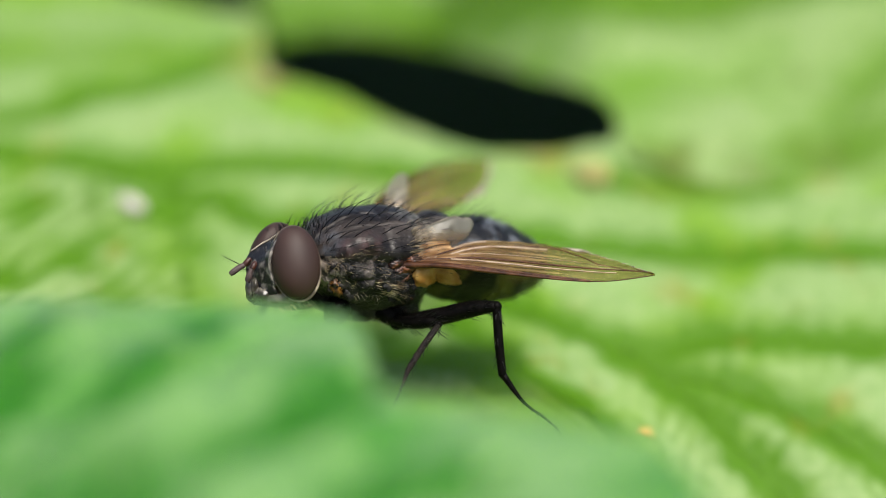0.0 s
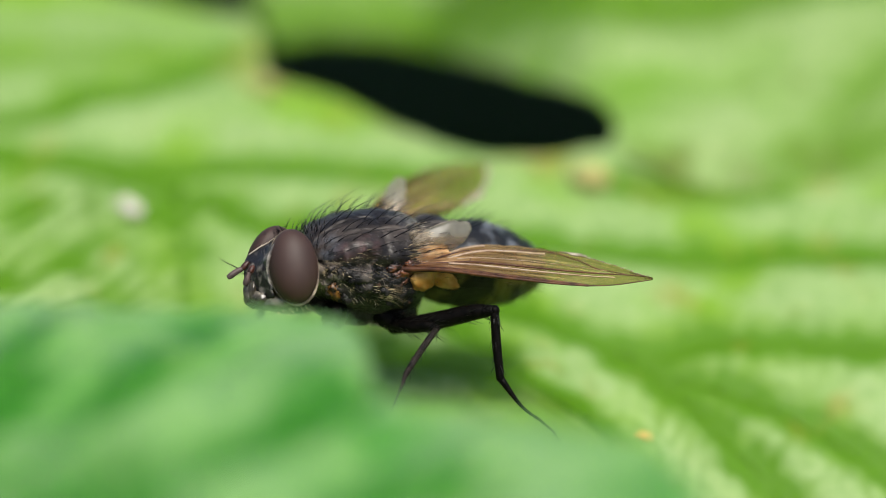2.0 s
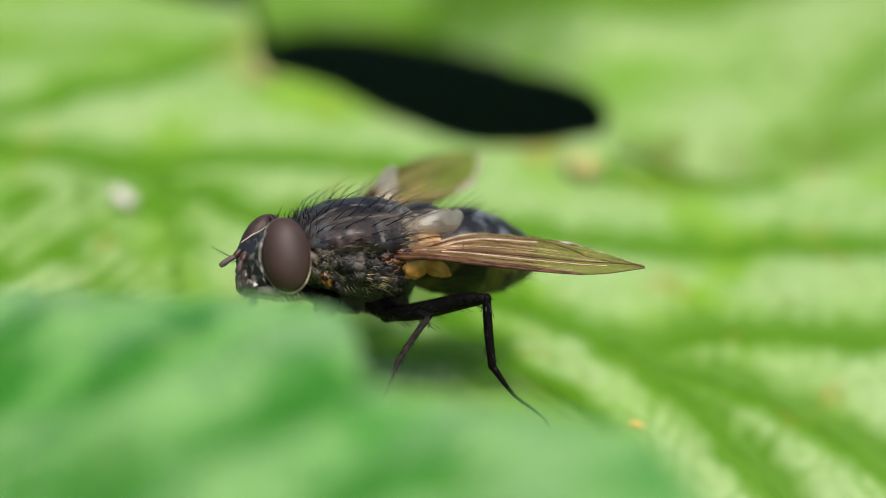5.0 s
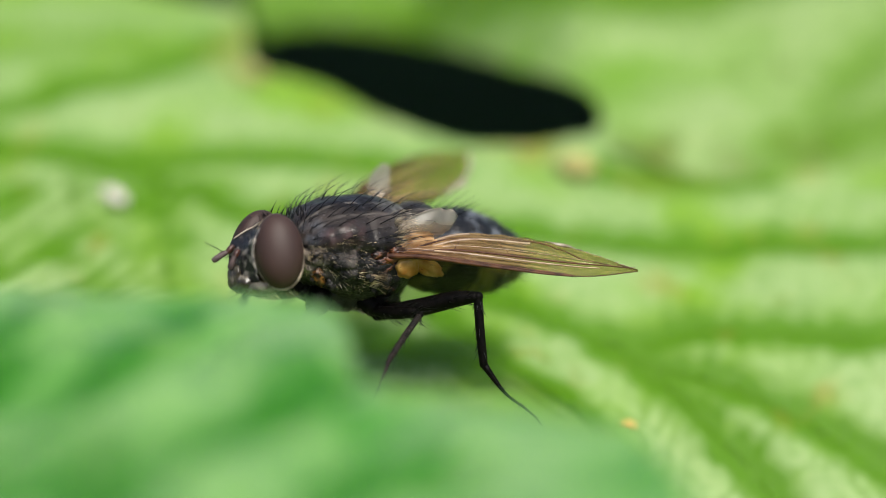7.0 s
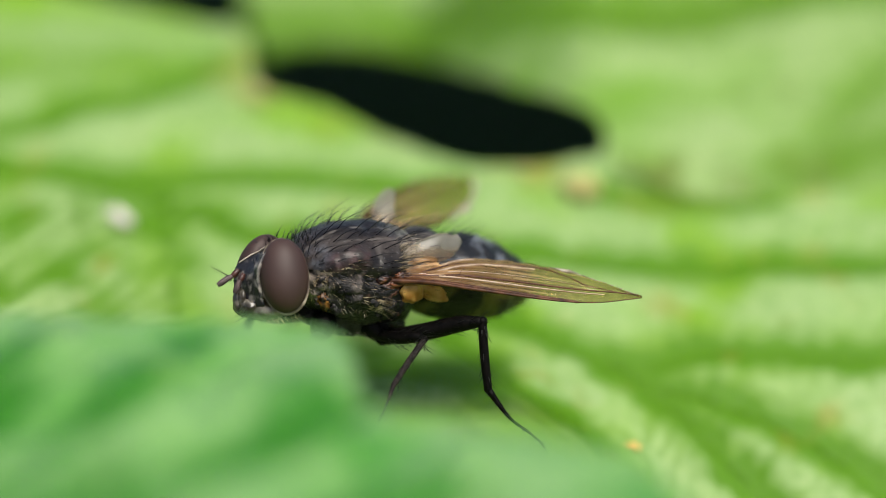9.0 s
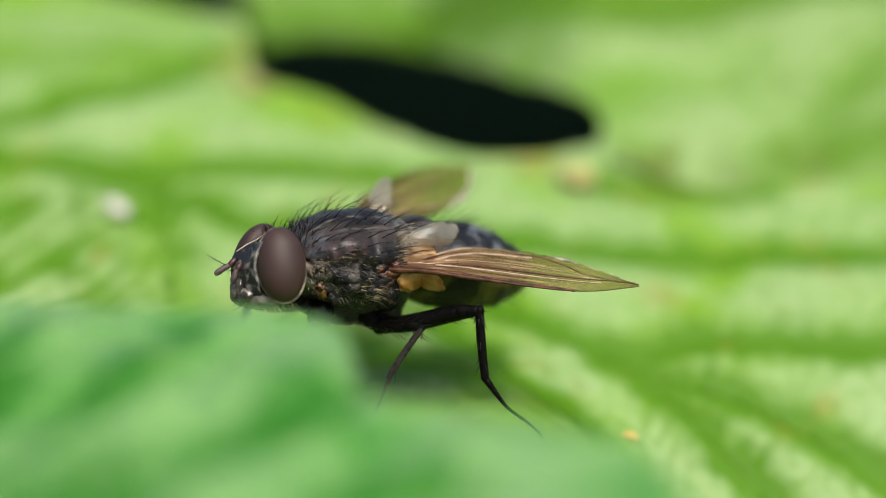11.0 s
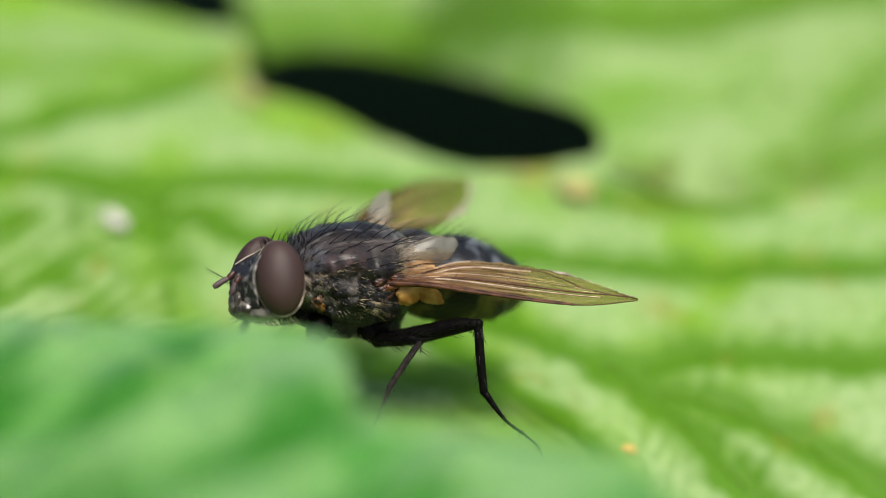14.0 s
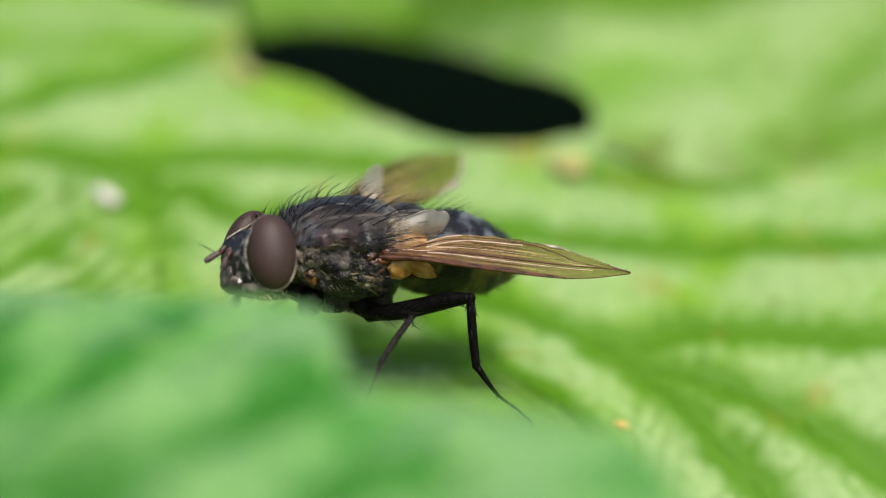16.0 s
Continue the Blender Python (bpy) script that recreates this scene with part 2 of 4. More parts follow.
s.bump(s.noise(8.0, 4, 0.2, 0.8), 0.6, 0.05)
RUSSET = s.m
s = Shade("spiracle_skin", 0.4, 0.4)
s.colour(s.mix(s.noise(4.0, 4, 0.4, 0.6), (0.010, 0.006, 0.004), (0.17, 0.072, 0.014)))
SPIRACLE = s.m
s = Shade("black_hair", 0.35, 0.3)
s.colour((0.003, 0.003, 0.0035))
HAIR = s.m
s = Shade("gold_hair", 0.35, 0.5)
s.colour(s.mix(s.noise(3.0, 2), (0.13, 0.080, 0.034), (0.66, 0.53, 0.31)))
GOLD = s.m
s = Shade("pale_speck", 0.6, 0.3)
s.colour(s.mix(s.noise(2.0, 3), (0.42, 0.39, 0.33), (0.58, 0.55, 0.48)))
SPECK = s.m
s = Shade("tan_speck", 0.6, 0.3)
s.colour(s.mix(s.noise(2.0, 3), (0.26, 0.25, 0.075), (0.35, 0.325, 0.115)))
TAN = s.m


s = Shade("orange_speck", 0.5, 0.3)
s.colour(s.mix(s.noise(3.0, 3), (0.62, 0.30, 0.06), (0.78, 0.50, 0.16)))
CRUMB = s.m

# ---- building tools: everything below is laid out in millimetres ----
def part(name, bm, material, parent=None, label="", at=(0, 0, 0), smooth=True):
    """Links a bmesh as one mesh object; at: its origin, in millimetres of its parent."""
    bmesh.ops.recalc_face_normals(bm, faces=bm.faces)
    for vert in bm.verts:
        vert.co = (vert.co - Vector(at)) * MM
    for face in bm.faces:
        face.smooth = smooth
    mesh = bpy.data.meshes.new(name)
    bm.to_mesh(mesh)
    bm.free()
    mesh.materials.append(material)
    ob = new(name, mesh)
    ob.location = Vector(at) * MM
    if parent:
        ob.parent = parent
    if label:
        ob["label"] = label
    return ob


def curve(points, n):
    """n + 1 points on a smooth line through the given ones."""
    p = [Vector(q) for q in points]
    out = []
    for i in range(n + 1):
        u = i / n * (len(p) - 1)
        k = min(int(u), len(p) - 2)
        f = u - k
        a, b = p[k], p[k + 1]
        before = p[k - 1] if k else a * 2 - b
        after = p[k + 2] if k + 2 < len(p) else b * 2 - a
        out.append(0.5 * (2 * a + (b - before) * f + (2 * before - 5 * a + 4 * b - after) * f * f + (3 * a - before - 3 * b + after) * f ** 3))
    return out


def spread(values, n):
    """n + 1 numbers that run smoothly through the given ones."""
    return [v.x for v in curve([(v, 0, 0) for v in values], n)]


def tube(bm, points, radii, n=16, around=8, closed=False):
    line, size = curve(points, n), [max(r, 0.001) for r in spread(radii, n)]
    rings, side = [], None
    for i, c in enumerate(line):
        ahead = (line[min(i + 1, n)] - line[max(i - 1, 0)]).normalized()
        if closed and i in (0, n):
            ahead = (line[1] - line[n - 1]).normalized()
        if side is None:
            side = ahead.orthogonal()
        side = (side - ahead * side.dot(ahead)).normalized()
        other = ahead.cross(side)
        rings.append([bm.verts.new(c + size[i] * (math.cos(a) * side + math.sin(a) * other)) for a in (math.tau * k / around for k in range(around))])
    for a, b in zip(rings, rings[1:]):
        for k in range(around):
            bm.faces.new((a[k], a[(k + 1) % around], b[(k + 1) % around], b[k]))
    if not closed:
        bm.faces.new(rings[0][::-1])
        bm.faces.new(rings[-1])


def blob(bm, centre, radii, turn=(0, 0, 0), n=24, lump=0.0, grain=2.0):
    """An uneven rounded body."""
    m = pose(*centre, *turn)
    made = bmesh.ops.create_uvsphere(bm, u_segments=n, v_segments=max(8, n * 2 // 3), radius=1)["verts"]
    for vert in made:
        k = 1 + lump * noise.noise(vert.co * grain + Vector(centre))
        vert.co = m @ Vector([vert.co[i] * radii[i] * k for i in range(3)])


def loft(bm, sections, n, around, shape=None):
    """A closed body along x through sections (x, centre z, half height, half width)."""
    xs, zs, hs, ws = (spread([row[k] for row in sections], n) for k in range(4))
    rings = []
    for i in range(n + 1):
        ring = []
        for k in range(around):
            a = math.tau * k / around
            p = Vector((xs[i], ws[i] * math.sin(a), zs[i] + hs[i] * math.cos(a)))
            if shape:
                p += shape(p, a) * Vector((0, math.sin(a), math.cos(a)))
            ring.append(bm.verts.new(p))
        rings.append(ring)
    for a, b in zip(rings, rings[1:]):
        for k in range(around):
            bm.faces.new((a[k], a[(k + 1) % around], b[(k + 1) % around], b[k]))
    bm.faces.new(rings[0][::-1])
    bm.faces.new(rings[-1])


def bristle(bm, base, way, length, thick, sag=(0, 0, 0), n=4):
    base, way = Vector(base), Vector(way).normalized()
    line = [base + way * length * u + Vector(sag) * length * u * u for u in (0, 0.5, 1)]
    tube(bm, line, [thick, thick * 0.75, 0.002], n, 4)


def sheet(bm, rows, thick):
    """A thin curved plate from a grid of points, with two sides and a rim."""
    n, m = len(rows), len(rows[0])
    normals = [[(rows[min(i + 1, n - 1)][j] - rows[max(i - 1, 0)][j]).cross(rows[i][min(j + 1, m - 1)] - rows[i][max(j - 1, 0)]).normalized() for j in range(m)] for i in range(n)]
    top, low = ([[bm.verts.new(rows[i][j] + normals[i][j] * k) for j in range(m)] for i in range(n)] for k in (thick / 2, -thick / 2))
    for i in range(n - 1):
        for j in range(m - 1):
            bm.faces.new((top[i][j], top[i + 1][j], top[i + 1][j + 1], top[i][j + 1]))
            bm.faces.new((low[i][j], low[i][j + 1], low[i + 1][j + 1], low[i + 1][j]))
    edge = [(i, 0) for i in range(n)] + [(n - 1, j) for j in range(1, m)] + [(i, m - 1) for i in range(n - 2, -1, -1)] + [(0, j) for j in range(m - 2, 0, -1)]
    for (a, b), (c, d) in zip(edge, edge[1:] + edge[:1]):
        bm.faces.new((top[a][b], low[a][b], low[c][d], top[c][d]))


# ---- the leaves ----
def away(x, y, line):
    """Distances from points to a line of corners, the way along it, and the side on which they lie."""
    best, along, flank = np.full(x.shape, 1e9), np.zeros(x.shape), np.ones(x.shape)
    run = 0.0
    for (ax, ay), (bx, by) in zip(line, line[1:]):
        dx, dy = bx - ax, by - ay
        long = math.hypot(dx, dy)
        u = np.clip(((x - ax) * dx + (y - ay) * dy) / long ** 2, 0, 1)
        d = np.hypot(x - ax - u * dx, y - ay - u * dy)
        near = d < best
        best, along = np.where(near, d, best), np.where(near, run + u * long, along)
        flank = np.where(near, np.sign((x - ax) * dy - (y - ay) * dx), flank)
        run += long
    return best, along, flank


def ripple(x, y, size, seed):
    """Uneven noise over the plan, about -0.5 to 0.5."""
    flat = [noise.noise(Vector((a / size, b / size, seed))) for a, b in zip(x.ravel().tolist(), y.ravel().tolist())]
    return np.array(flat).reshape(x.shape)


def soft_line(line, n=24):
    return [(p.x, p.y) for p in curve([(a, b, 0) for a, b in line], n)]


def leaf(xs, rows, rim_far, rim_near, height, veins, material, label, puff=0.40, thick=0.22, folds=None, dried=()):
    """A leaf blade over the plan, between two margins y(x): sunk along its veins, puffed up in small cells between them."""
    x = np.array(xs)[:, None] * np.ones(len(rows))
    near, far = (np.array([rim(a) for a in xs])[:, None] for rim in (rim_near, rim_far))
    y = np.clip(np.array(rows)[None, :] * np.ones((len(xs), 1)), near, far)
    within = (y > near) & (y < far)
    waver = 0.55 * ripple(x, y, 1.1, 21.0) + 0.5 * ripple(x, y, 0.4, 23.0)
    mark, sunk, cells, least = np.zeros(x.shape), np.zeros(x.shape), np.zeros(x.shape), np.full(x.shape, 1e9)
    jitter, patchy, rungs = 0.8 * ripple(x, y, 1.5, 41.0), np.clip(0.55 + 1.3 * ripple(x, y, 1.9, 43.0), 0, 1), np.zeros(x.shape)
    for line, width, depth, cell, reach in veins:
        line = soft_line(line)
        d, along, flank = away(x, y, line)
        sunk = np.maximum(sunk, 0.4 * depth * np.exp(-((d / width) ** 2)))
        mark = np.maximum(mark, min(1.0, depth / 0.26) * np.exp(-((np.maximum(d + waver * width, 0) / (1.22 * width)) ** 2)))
        lean = along - 0.55 * d + 0.35 * flank + jitter
        bulge = (0.55 + 0.45 * np.abs(np.sin(np.pi * lean / cell))) * np.exp(-((d - reach) / (0.75 * reach)) ** 2)
        off = (lean / cell - np.round(lean / cell)) * cell
        rung = np.exp(-((off / 0.12) ** 2)) * np.exp(-((d / (1.7 * reach)) ** 2)) * patchy
        cells, rungs = np.where(d < least, bulge, cells), np.where(d < least, rung, rungs)
        least = np.minimum(d, least)
    rough = ripple(x, y, 0.9, 4.0)
    if folds is not None:
        ribs, furrows = folds(x, y)
        # the troughs between ribs get their shade as dark vein colour
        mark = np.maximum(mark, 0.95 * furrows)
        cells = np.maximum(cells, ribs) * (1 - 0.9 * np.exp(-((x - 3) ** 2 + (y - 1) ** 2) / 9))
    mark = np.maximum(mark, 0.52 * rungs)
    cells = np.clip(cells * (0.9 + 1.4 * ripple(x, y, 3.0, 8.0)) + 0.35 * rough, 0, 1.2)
    z = height(x, y) - sunk + puff * cells
    brown = 0.35 * np.exp(-np.minimum(np.abs(far - y), np.abs(y - near)) / 1.1) * np.clip(0.35 + 2.6 * ripple(x, y, 2.6, 12.0), 0, 1)
    for cx, cy, rx, ry, much in dried:
        brown = np.maximum(brown, much * np.exp(-((x - cx) / rx) ** 2 - ((y - cy) / ry) ** 2) * np.clip(0.8 + 1.5 * ripple(x, y, 0.8, 30.0), 0, 1))
    count = x.size
    grid = np.arange(count).reshape(x.shape)
    a, b, c, d = grid[:-1, :-1].ravel(), grid[1:, :-1].ravel(), grid[1:, 1:].ravel(), grid[:-1, 1:].ravel()
    keep = (within[:-1, :-1] | within[1:, :-1] | within[1:, 1:] | within[:-1, 1:]).ravel()
    a, b, c, d = a[keep], b[keep], c[keep], d[keep]
    edges = np.concatenate([np.stack(e, 1) for e in ((a, b), (b, c), (c, d), (d, a))])
    key = np.sort(edges, 1) @ np.array([count, 1])
    _, first, times_seen = np.unique(key, return_index=True, return_counts=True)
    rim = edges[first[times_seen == 1]]
    faces = np.concatenate([np.stack([a, b, c, d], 1), np.stack([a, d, c, b], 1) + count, np.stack([rim[:, 1], rim[:, 0], rim[:, 0] + count, rim[:, 1] + count], 1)])
    points = np.stack([x, y, z], -1).reshape(-1, 3)
    mesh = bpy.data.meshes.new("leaf")
    mesh.from_pydata((np.concatenate([points, points - (0, 0, thick)]) * MM).tolist(), [], faces.tolist())
    mesh.polygons.foreach_set("use_smooth", [True] * len(faces))
    mesh.materials.append(material)
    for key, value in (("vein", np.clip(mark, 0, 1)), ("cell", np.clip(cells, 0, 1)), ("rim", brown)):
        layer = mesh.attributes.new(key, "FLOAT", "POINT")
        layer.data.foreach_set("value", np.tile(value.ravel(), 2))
    ob = tagged(new("leaf", mesh), label, "leaf")
    # the veins themselves, low cords along the bottom of their furrows
    for k, (line, width, depth, _, _) in enumerate(veins):
        path = [p for p in soft_line(line, 60) if xs[0] < p[0] < xs[-1] and rim_near(p[0]) + 0.4 < p[1] < rim_far(p[0]) - 0.4]
        if len(path) < 4:
            continue
        px, py = np.array(path).T
        low = np.zeros(len(path))
        for n, (a, b) in enumerate(path):
            i = int(np.argmin(np.abs(x[:, 0] - a)))
            low[n] = z[i, int(np.argmin(np.abs(y[i] - b)))]
        bm = bmesh.new()
        tube(bm, [(a, b, c - 0.02) for a, b, c in zip(px, py, low)], [0.05 + 0.05 * depth] * len(path), len(path) * 2, 6)
        cord = part("midrib" if k == 0 else "vein", bm, material, ob)
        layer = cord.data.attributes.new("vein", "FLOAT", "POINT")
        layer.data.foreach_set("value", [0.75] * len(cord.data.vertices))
    return ob


def between(knots):
    ax, ay = zip(*knots)
    return lambda x: float(np.interp(x, ax, ay))


def steps(a, b, n):
    return [a + (b - a) * i / n for i in range(n + 1)]


def eased(t, k=2.0):
    """A slope that sets in softly at 0."""
    return 0.5 * (t + np.sqrt(t * t + k * k))


MIDRIB = [(-60, 22), (-12.8, 14.8), (-10.6, 14.4), (-8.8, 13.7), (-5.7, 12.2), (-2.6, 10.4), (0.3, 9.0), (2.4, 7.6)]
BRANCHES = [
    [(4.7, 6.8), (5.4, 6.8), (6.5, 6.3), (7.4, 6.05), (8.6, 5.65), (9.5, 5.2), (11.0, 4.4), (12.0, 3.8), (30, -8)],
    [(2.3, 7.9), (3.4, 7.2), (4.8, 7.0), (6.0, 6.95), (7.3, 7.35), (8.8, 7.35), (10.4, 7.25), (12.2, 7.2), (30, 6.4)],
    [(5.4, 6.7), (6.1, 6.2), (6.9, 5.6), (7.5, 5.0), (8.2, 4.2), (9.1, 3.3), (14, -3)],
    [(0.2, 7.5), (1.0, 6.3), (1.9, 5.0), (2.4, 4.2), (3.1, 3.9), (3.6, 4.1), (4.7, 3.9)],
    [(-8.2, 13.8), (-7.3, 12.6), (-6.2, 12.2), (-5.0, 11.8), (-3.6, 11.6), (-2.6, 10.6)],
    [(-1.3, 11.6), (1.0, 11.0), (3.4, 10.7), (5.5, 10.7), (7.4, 10.6), (9.8, 10.9), (12.5, 10.8), (40, 12)],
    [(-8.8, 13.7), (-6.2, 14.2), (-3.0, 14.0), (0.5, 13.4)],
    [(-30, 15), (-12.9, 16.4), (-10.9, 17.2), (-8.0, 18.1), (-6.1, 19.5)],
]
SLIGHT = [
    [(-24, 19.0), (-23, 12), (-23, -10)], [(-10.0, 13.2), (-10.0, 12.7), (-9.9, 11.4)], [(-7.4, 11.8), (-7.3, 10.0), (-7.0, 7.5)],
]


def ribs_at(x, y):
    """The fine ribs of the blade beyond the fly's head, and the furrows between them."""
    ribbed = np.clip((-5.2 - x) / 2, 0, 1) * np.clip((13.8 - y) / 1.2, 0, 1)
    q = (1.5 * x - 1.4 * y) / 2.05 + 0.35 * ripple(x, y, 3.0, 6.0)
    wave = np.abs(np.sin(np.pi * q / 0.66)) ** 1.3 * np.clip(0.75 + 1.3 * ripple(x, y, 1.6, 16.0), 0, 1.3)
    return ribbed * wave, ribbed * np.clip(1 - 1.3 * wave, 0, 1)


def blade_height(x, y):
    """Level under the fly, rising beyond it, and drooping towards the viewer on its tail side."""
    x, y = np.asarray(x, float), np.asarray(y, float)
    wide = ripple(x, y, 7.0, 3.1)
    calm = np.exp(-((x - 0.5) ** 2 + (y - 1.5) ** 2) / 50)
    edge = np.clip((19 - y) / 8, 0, 1)
    w = np.clip((x - 2.0) / 4.2, 0, 1)
    fall = np.minimum(eased(7 - y), 16) * w * w * (3 - 2 * w)
    return -1.45 + 0.35 * np.minimum(eased(y - 6), 30) - 0.72 * fall + 0.5 * wide * (1 - calm) * edge + 0.42 * ribs_at(x, y)[0]


far_margin = between([(-95, 30), (-18.5, 24.6), (-13.4, 23.9), (-9.0, 22.3), (-7.7, 21.8), (-6.5, 21.3), (-5.9, 21.2), (-5.6, 20.9), (-5.35, 20.2), (-5.2, 18.7), (-4.9, 18.2), (-4.4, 18.0), (-3.0, 17.4), (-1.4, 16.1), (0.1, 15.1), (1.4, 14.55), (2.9, 14.6), (4.8, 14.85), (5.2, 16.3), (5.6, 19.0), (13, 21), (95, 26)])
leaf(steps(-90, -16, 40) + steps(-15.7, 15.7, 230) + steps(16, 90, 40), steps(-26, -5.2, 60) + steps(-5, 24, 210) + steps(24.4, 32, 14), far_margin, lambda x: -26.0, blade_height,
     # the last three darken the blade; the first paints shade under the fly
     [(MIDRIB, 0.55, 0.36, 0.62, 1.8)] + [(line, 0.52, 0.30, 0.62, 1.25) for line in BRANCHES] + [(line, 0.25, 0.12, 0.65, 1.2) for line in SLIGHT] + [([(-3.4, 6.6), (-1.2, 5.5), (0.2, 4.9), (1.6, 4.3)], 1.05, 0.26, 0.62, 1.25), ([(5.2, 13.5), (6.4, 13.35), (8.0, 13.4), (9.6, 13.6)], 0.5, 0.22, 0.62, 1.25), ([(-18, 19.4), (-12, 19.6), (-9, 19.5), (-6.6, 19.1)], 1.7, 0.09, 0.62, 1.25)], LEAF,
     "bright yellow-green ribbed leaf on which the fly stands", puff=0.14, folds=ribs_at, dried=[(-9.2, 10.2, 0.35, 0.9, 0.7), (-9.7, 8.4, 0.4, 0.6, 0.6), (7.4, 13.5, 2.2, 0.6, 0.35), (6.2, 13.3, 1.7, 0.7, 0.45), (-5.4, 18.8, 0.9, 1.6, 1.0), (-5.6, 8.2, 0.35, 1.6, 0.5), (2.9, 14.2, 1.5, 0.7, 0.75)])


def pale_sink(x):
    """How far the leaf behind hangs lower beside the gap."""
    return 4.0 * np.clip((4.6 - x) / 5, 0, 1) ** 1.3


def pale_height(x, y):
    edge = np.array([near_line(a) for a in x[:, 0]])[:, None]
    lie = np.clip((y - edge - 1.6 * pale_sink(x)) / 8, 0.02, 1)
    tuck = 0.75 * np.exp(-np.maximum(y - edge, 0) / 0.9) * np.clip((x - 6) / 2, 0, 1)
    return -1.15 - tuck - pale_sink(x) + 0.015 * np.clip(x - 5, 0, 12) + 0.35 * np.minimum(eased(y - 6), 30) + 0.9 * ripple(x, y, 6.0, 9.0) * lie


near_line = between([(-95, 34), (-9.0, 26.0), (-6.1, 23.0), (-5.6, 20.0), (-5.3, 18.8), (-5.0, 18.8), (-4.2, 19.3), (-3.1, 19.4), (-0.6, 18.9), (1.9, 17.9), (3.6, 17.4), (4.5, 17.0), (5.0, 16.2), (5.2, 14.2), (6.7, 13.6), (9.1, 13.5), (12.7, 13.8), (95, 18)])


def near_margin(x):
    return near_line(x) + 1.72 * float(pale_sink(x))


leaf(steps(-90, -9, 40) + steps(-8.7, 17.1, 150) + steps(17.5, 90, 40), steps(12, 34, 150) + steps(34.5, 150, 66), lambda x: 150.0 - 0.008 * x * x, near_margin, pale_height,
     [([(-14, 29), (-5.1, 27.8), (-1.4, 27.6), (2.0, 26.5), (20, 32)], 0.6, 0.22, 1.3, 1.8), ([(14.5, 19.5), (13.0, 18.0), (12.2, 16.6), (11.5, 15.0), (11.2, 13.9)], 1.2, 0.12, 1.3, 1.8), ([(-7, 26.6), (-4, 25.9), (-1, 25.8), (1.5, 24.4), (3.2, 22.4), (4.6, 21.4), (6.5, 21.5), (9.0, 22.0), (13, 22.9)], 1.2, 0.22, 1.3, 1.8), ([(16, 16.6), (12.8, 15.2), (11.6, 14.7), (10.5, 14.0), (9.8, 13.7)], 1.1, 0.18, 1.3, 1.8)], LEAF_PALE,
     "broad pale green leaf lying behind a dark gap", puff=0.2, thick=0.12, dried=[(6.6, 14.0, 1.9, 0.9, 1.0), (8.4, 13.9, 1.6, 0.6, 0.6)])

lobe_line = between([(-60, -14), (-20, -9.0), (-10.8, -8.2), (-8.8, -8.1), (-6.7, -8.2), (-4.6, -8.3), (-3.3, -8.7), (-2.4, -9.1), (-1.95, -9.9), (-1.75, -11.2), (-1.6, -13.2), (-0.9, -14.6), (0.9, -14.9), (2.9, -15.6), (4.9, -16.6), (5.9, -19.5), (7.2, -30), (9, -59)])


def lobe_drop(x):
    """How far the lobe's arched back falls to both sides."""
    return 0.008 * np.clip(x + 4, -10, 10) ** 2


def lobe_margin(x):
    return lobe_line(x) + 2.95 * float(lobe_drop(x))


def near_height(x, y):
    inward = np.clip((np.array([lobe_margin(a) for a in x[:, 0]])[:, None] - y) / 4, 0.08, 1)
    across, along = 0.86 * x - 0.52 * y, 0.52 * x + 0.86 * y
    folds = 1.1 * ripple(across, 0.25 * along, 1.9, 5.0) + 0.5 * ripple(across, 0.3 * along, 0.9, 15.0)
    return 5.0 - lobe_drop(x) + 0.045 * (y + 9) + inward * folds


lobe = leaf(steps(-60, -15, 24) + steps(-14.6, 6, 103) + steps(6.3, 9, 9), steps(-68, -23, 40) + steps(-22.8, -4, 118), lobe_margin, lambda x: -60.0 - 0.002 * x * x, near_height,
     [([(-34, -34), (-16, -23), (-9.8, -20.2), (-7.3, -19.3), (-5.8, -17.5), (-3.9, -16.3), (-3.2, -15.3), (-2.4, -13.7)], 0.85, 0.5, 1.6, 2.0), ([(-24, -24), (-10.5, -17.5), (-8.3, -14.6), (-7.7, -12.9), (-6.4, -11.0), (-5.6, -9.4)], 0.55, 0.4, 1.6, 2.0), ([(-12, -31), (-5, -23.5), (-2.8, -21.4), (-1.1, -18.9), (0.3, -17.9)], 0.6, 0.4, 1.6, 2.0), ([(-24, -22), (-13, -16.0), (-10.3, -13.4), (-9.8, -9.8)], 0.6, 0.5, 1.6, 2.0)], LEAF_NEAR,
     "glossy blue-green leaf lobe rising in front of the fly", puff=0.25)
lobe.location = Vector((0, -0.90, 0.24)) * MM

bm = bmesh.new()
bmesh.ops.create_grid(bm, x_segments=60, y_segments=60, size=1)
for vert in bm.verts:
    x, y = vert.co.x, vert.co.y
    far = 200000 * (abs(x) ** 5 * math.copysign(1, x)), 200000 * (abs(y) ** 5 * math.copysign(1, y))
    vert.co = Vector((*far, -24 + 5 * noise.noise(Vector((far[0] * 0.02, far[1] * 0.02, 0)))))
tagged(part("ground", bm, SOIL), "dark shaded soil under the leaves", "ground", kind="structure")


def speck(label, x, y, r, material, long=1.2):
    bm = bmesh.new()
    blob(bm, (x, y, float(blade_height(x, y)) + r * 0.35), (r, r * long, r * 0.6), (0, 0, 30), 16, 0.45)
    tagged(part("speck", bm, material), label, "debris")


speck("whitish crumb lying on the ribbed leaf", -8.9, 12.3, 0.30, SPECK, 2.5)
speck("tiny orange-yellow crumb on the ribbed leaf", 5.5, 4.5, 0.18, CRUMB)
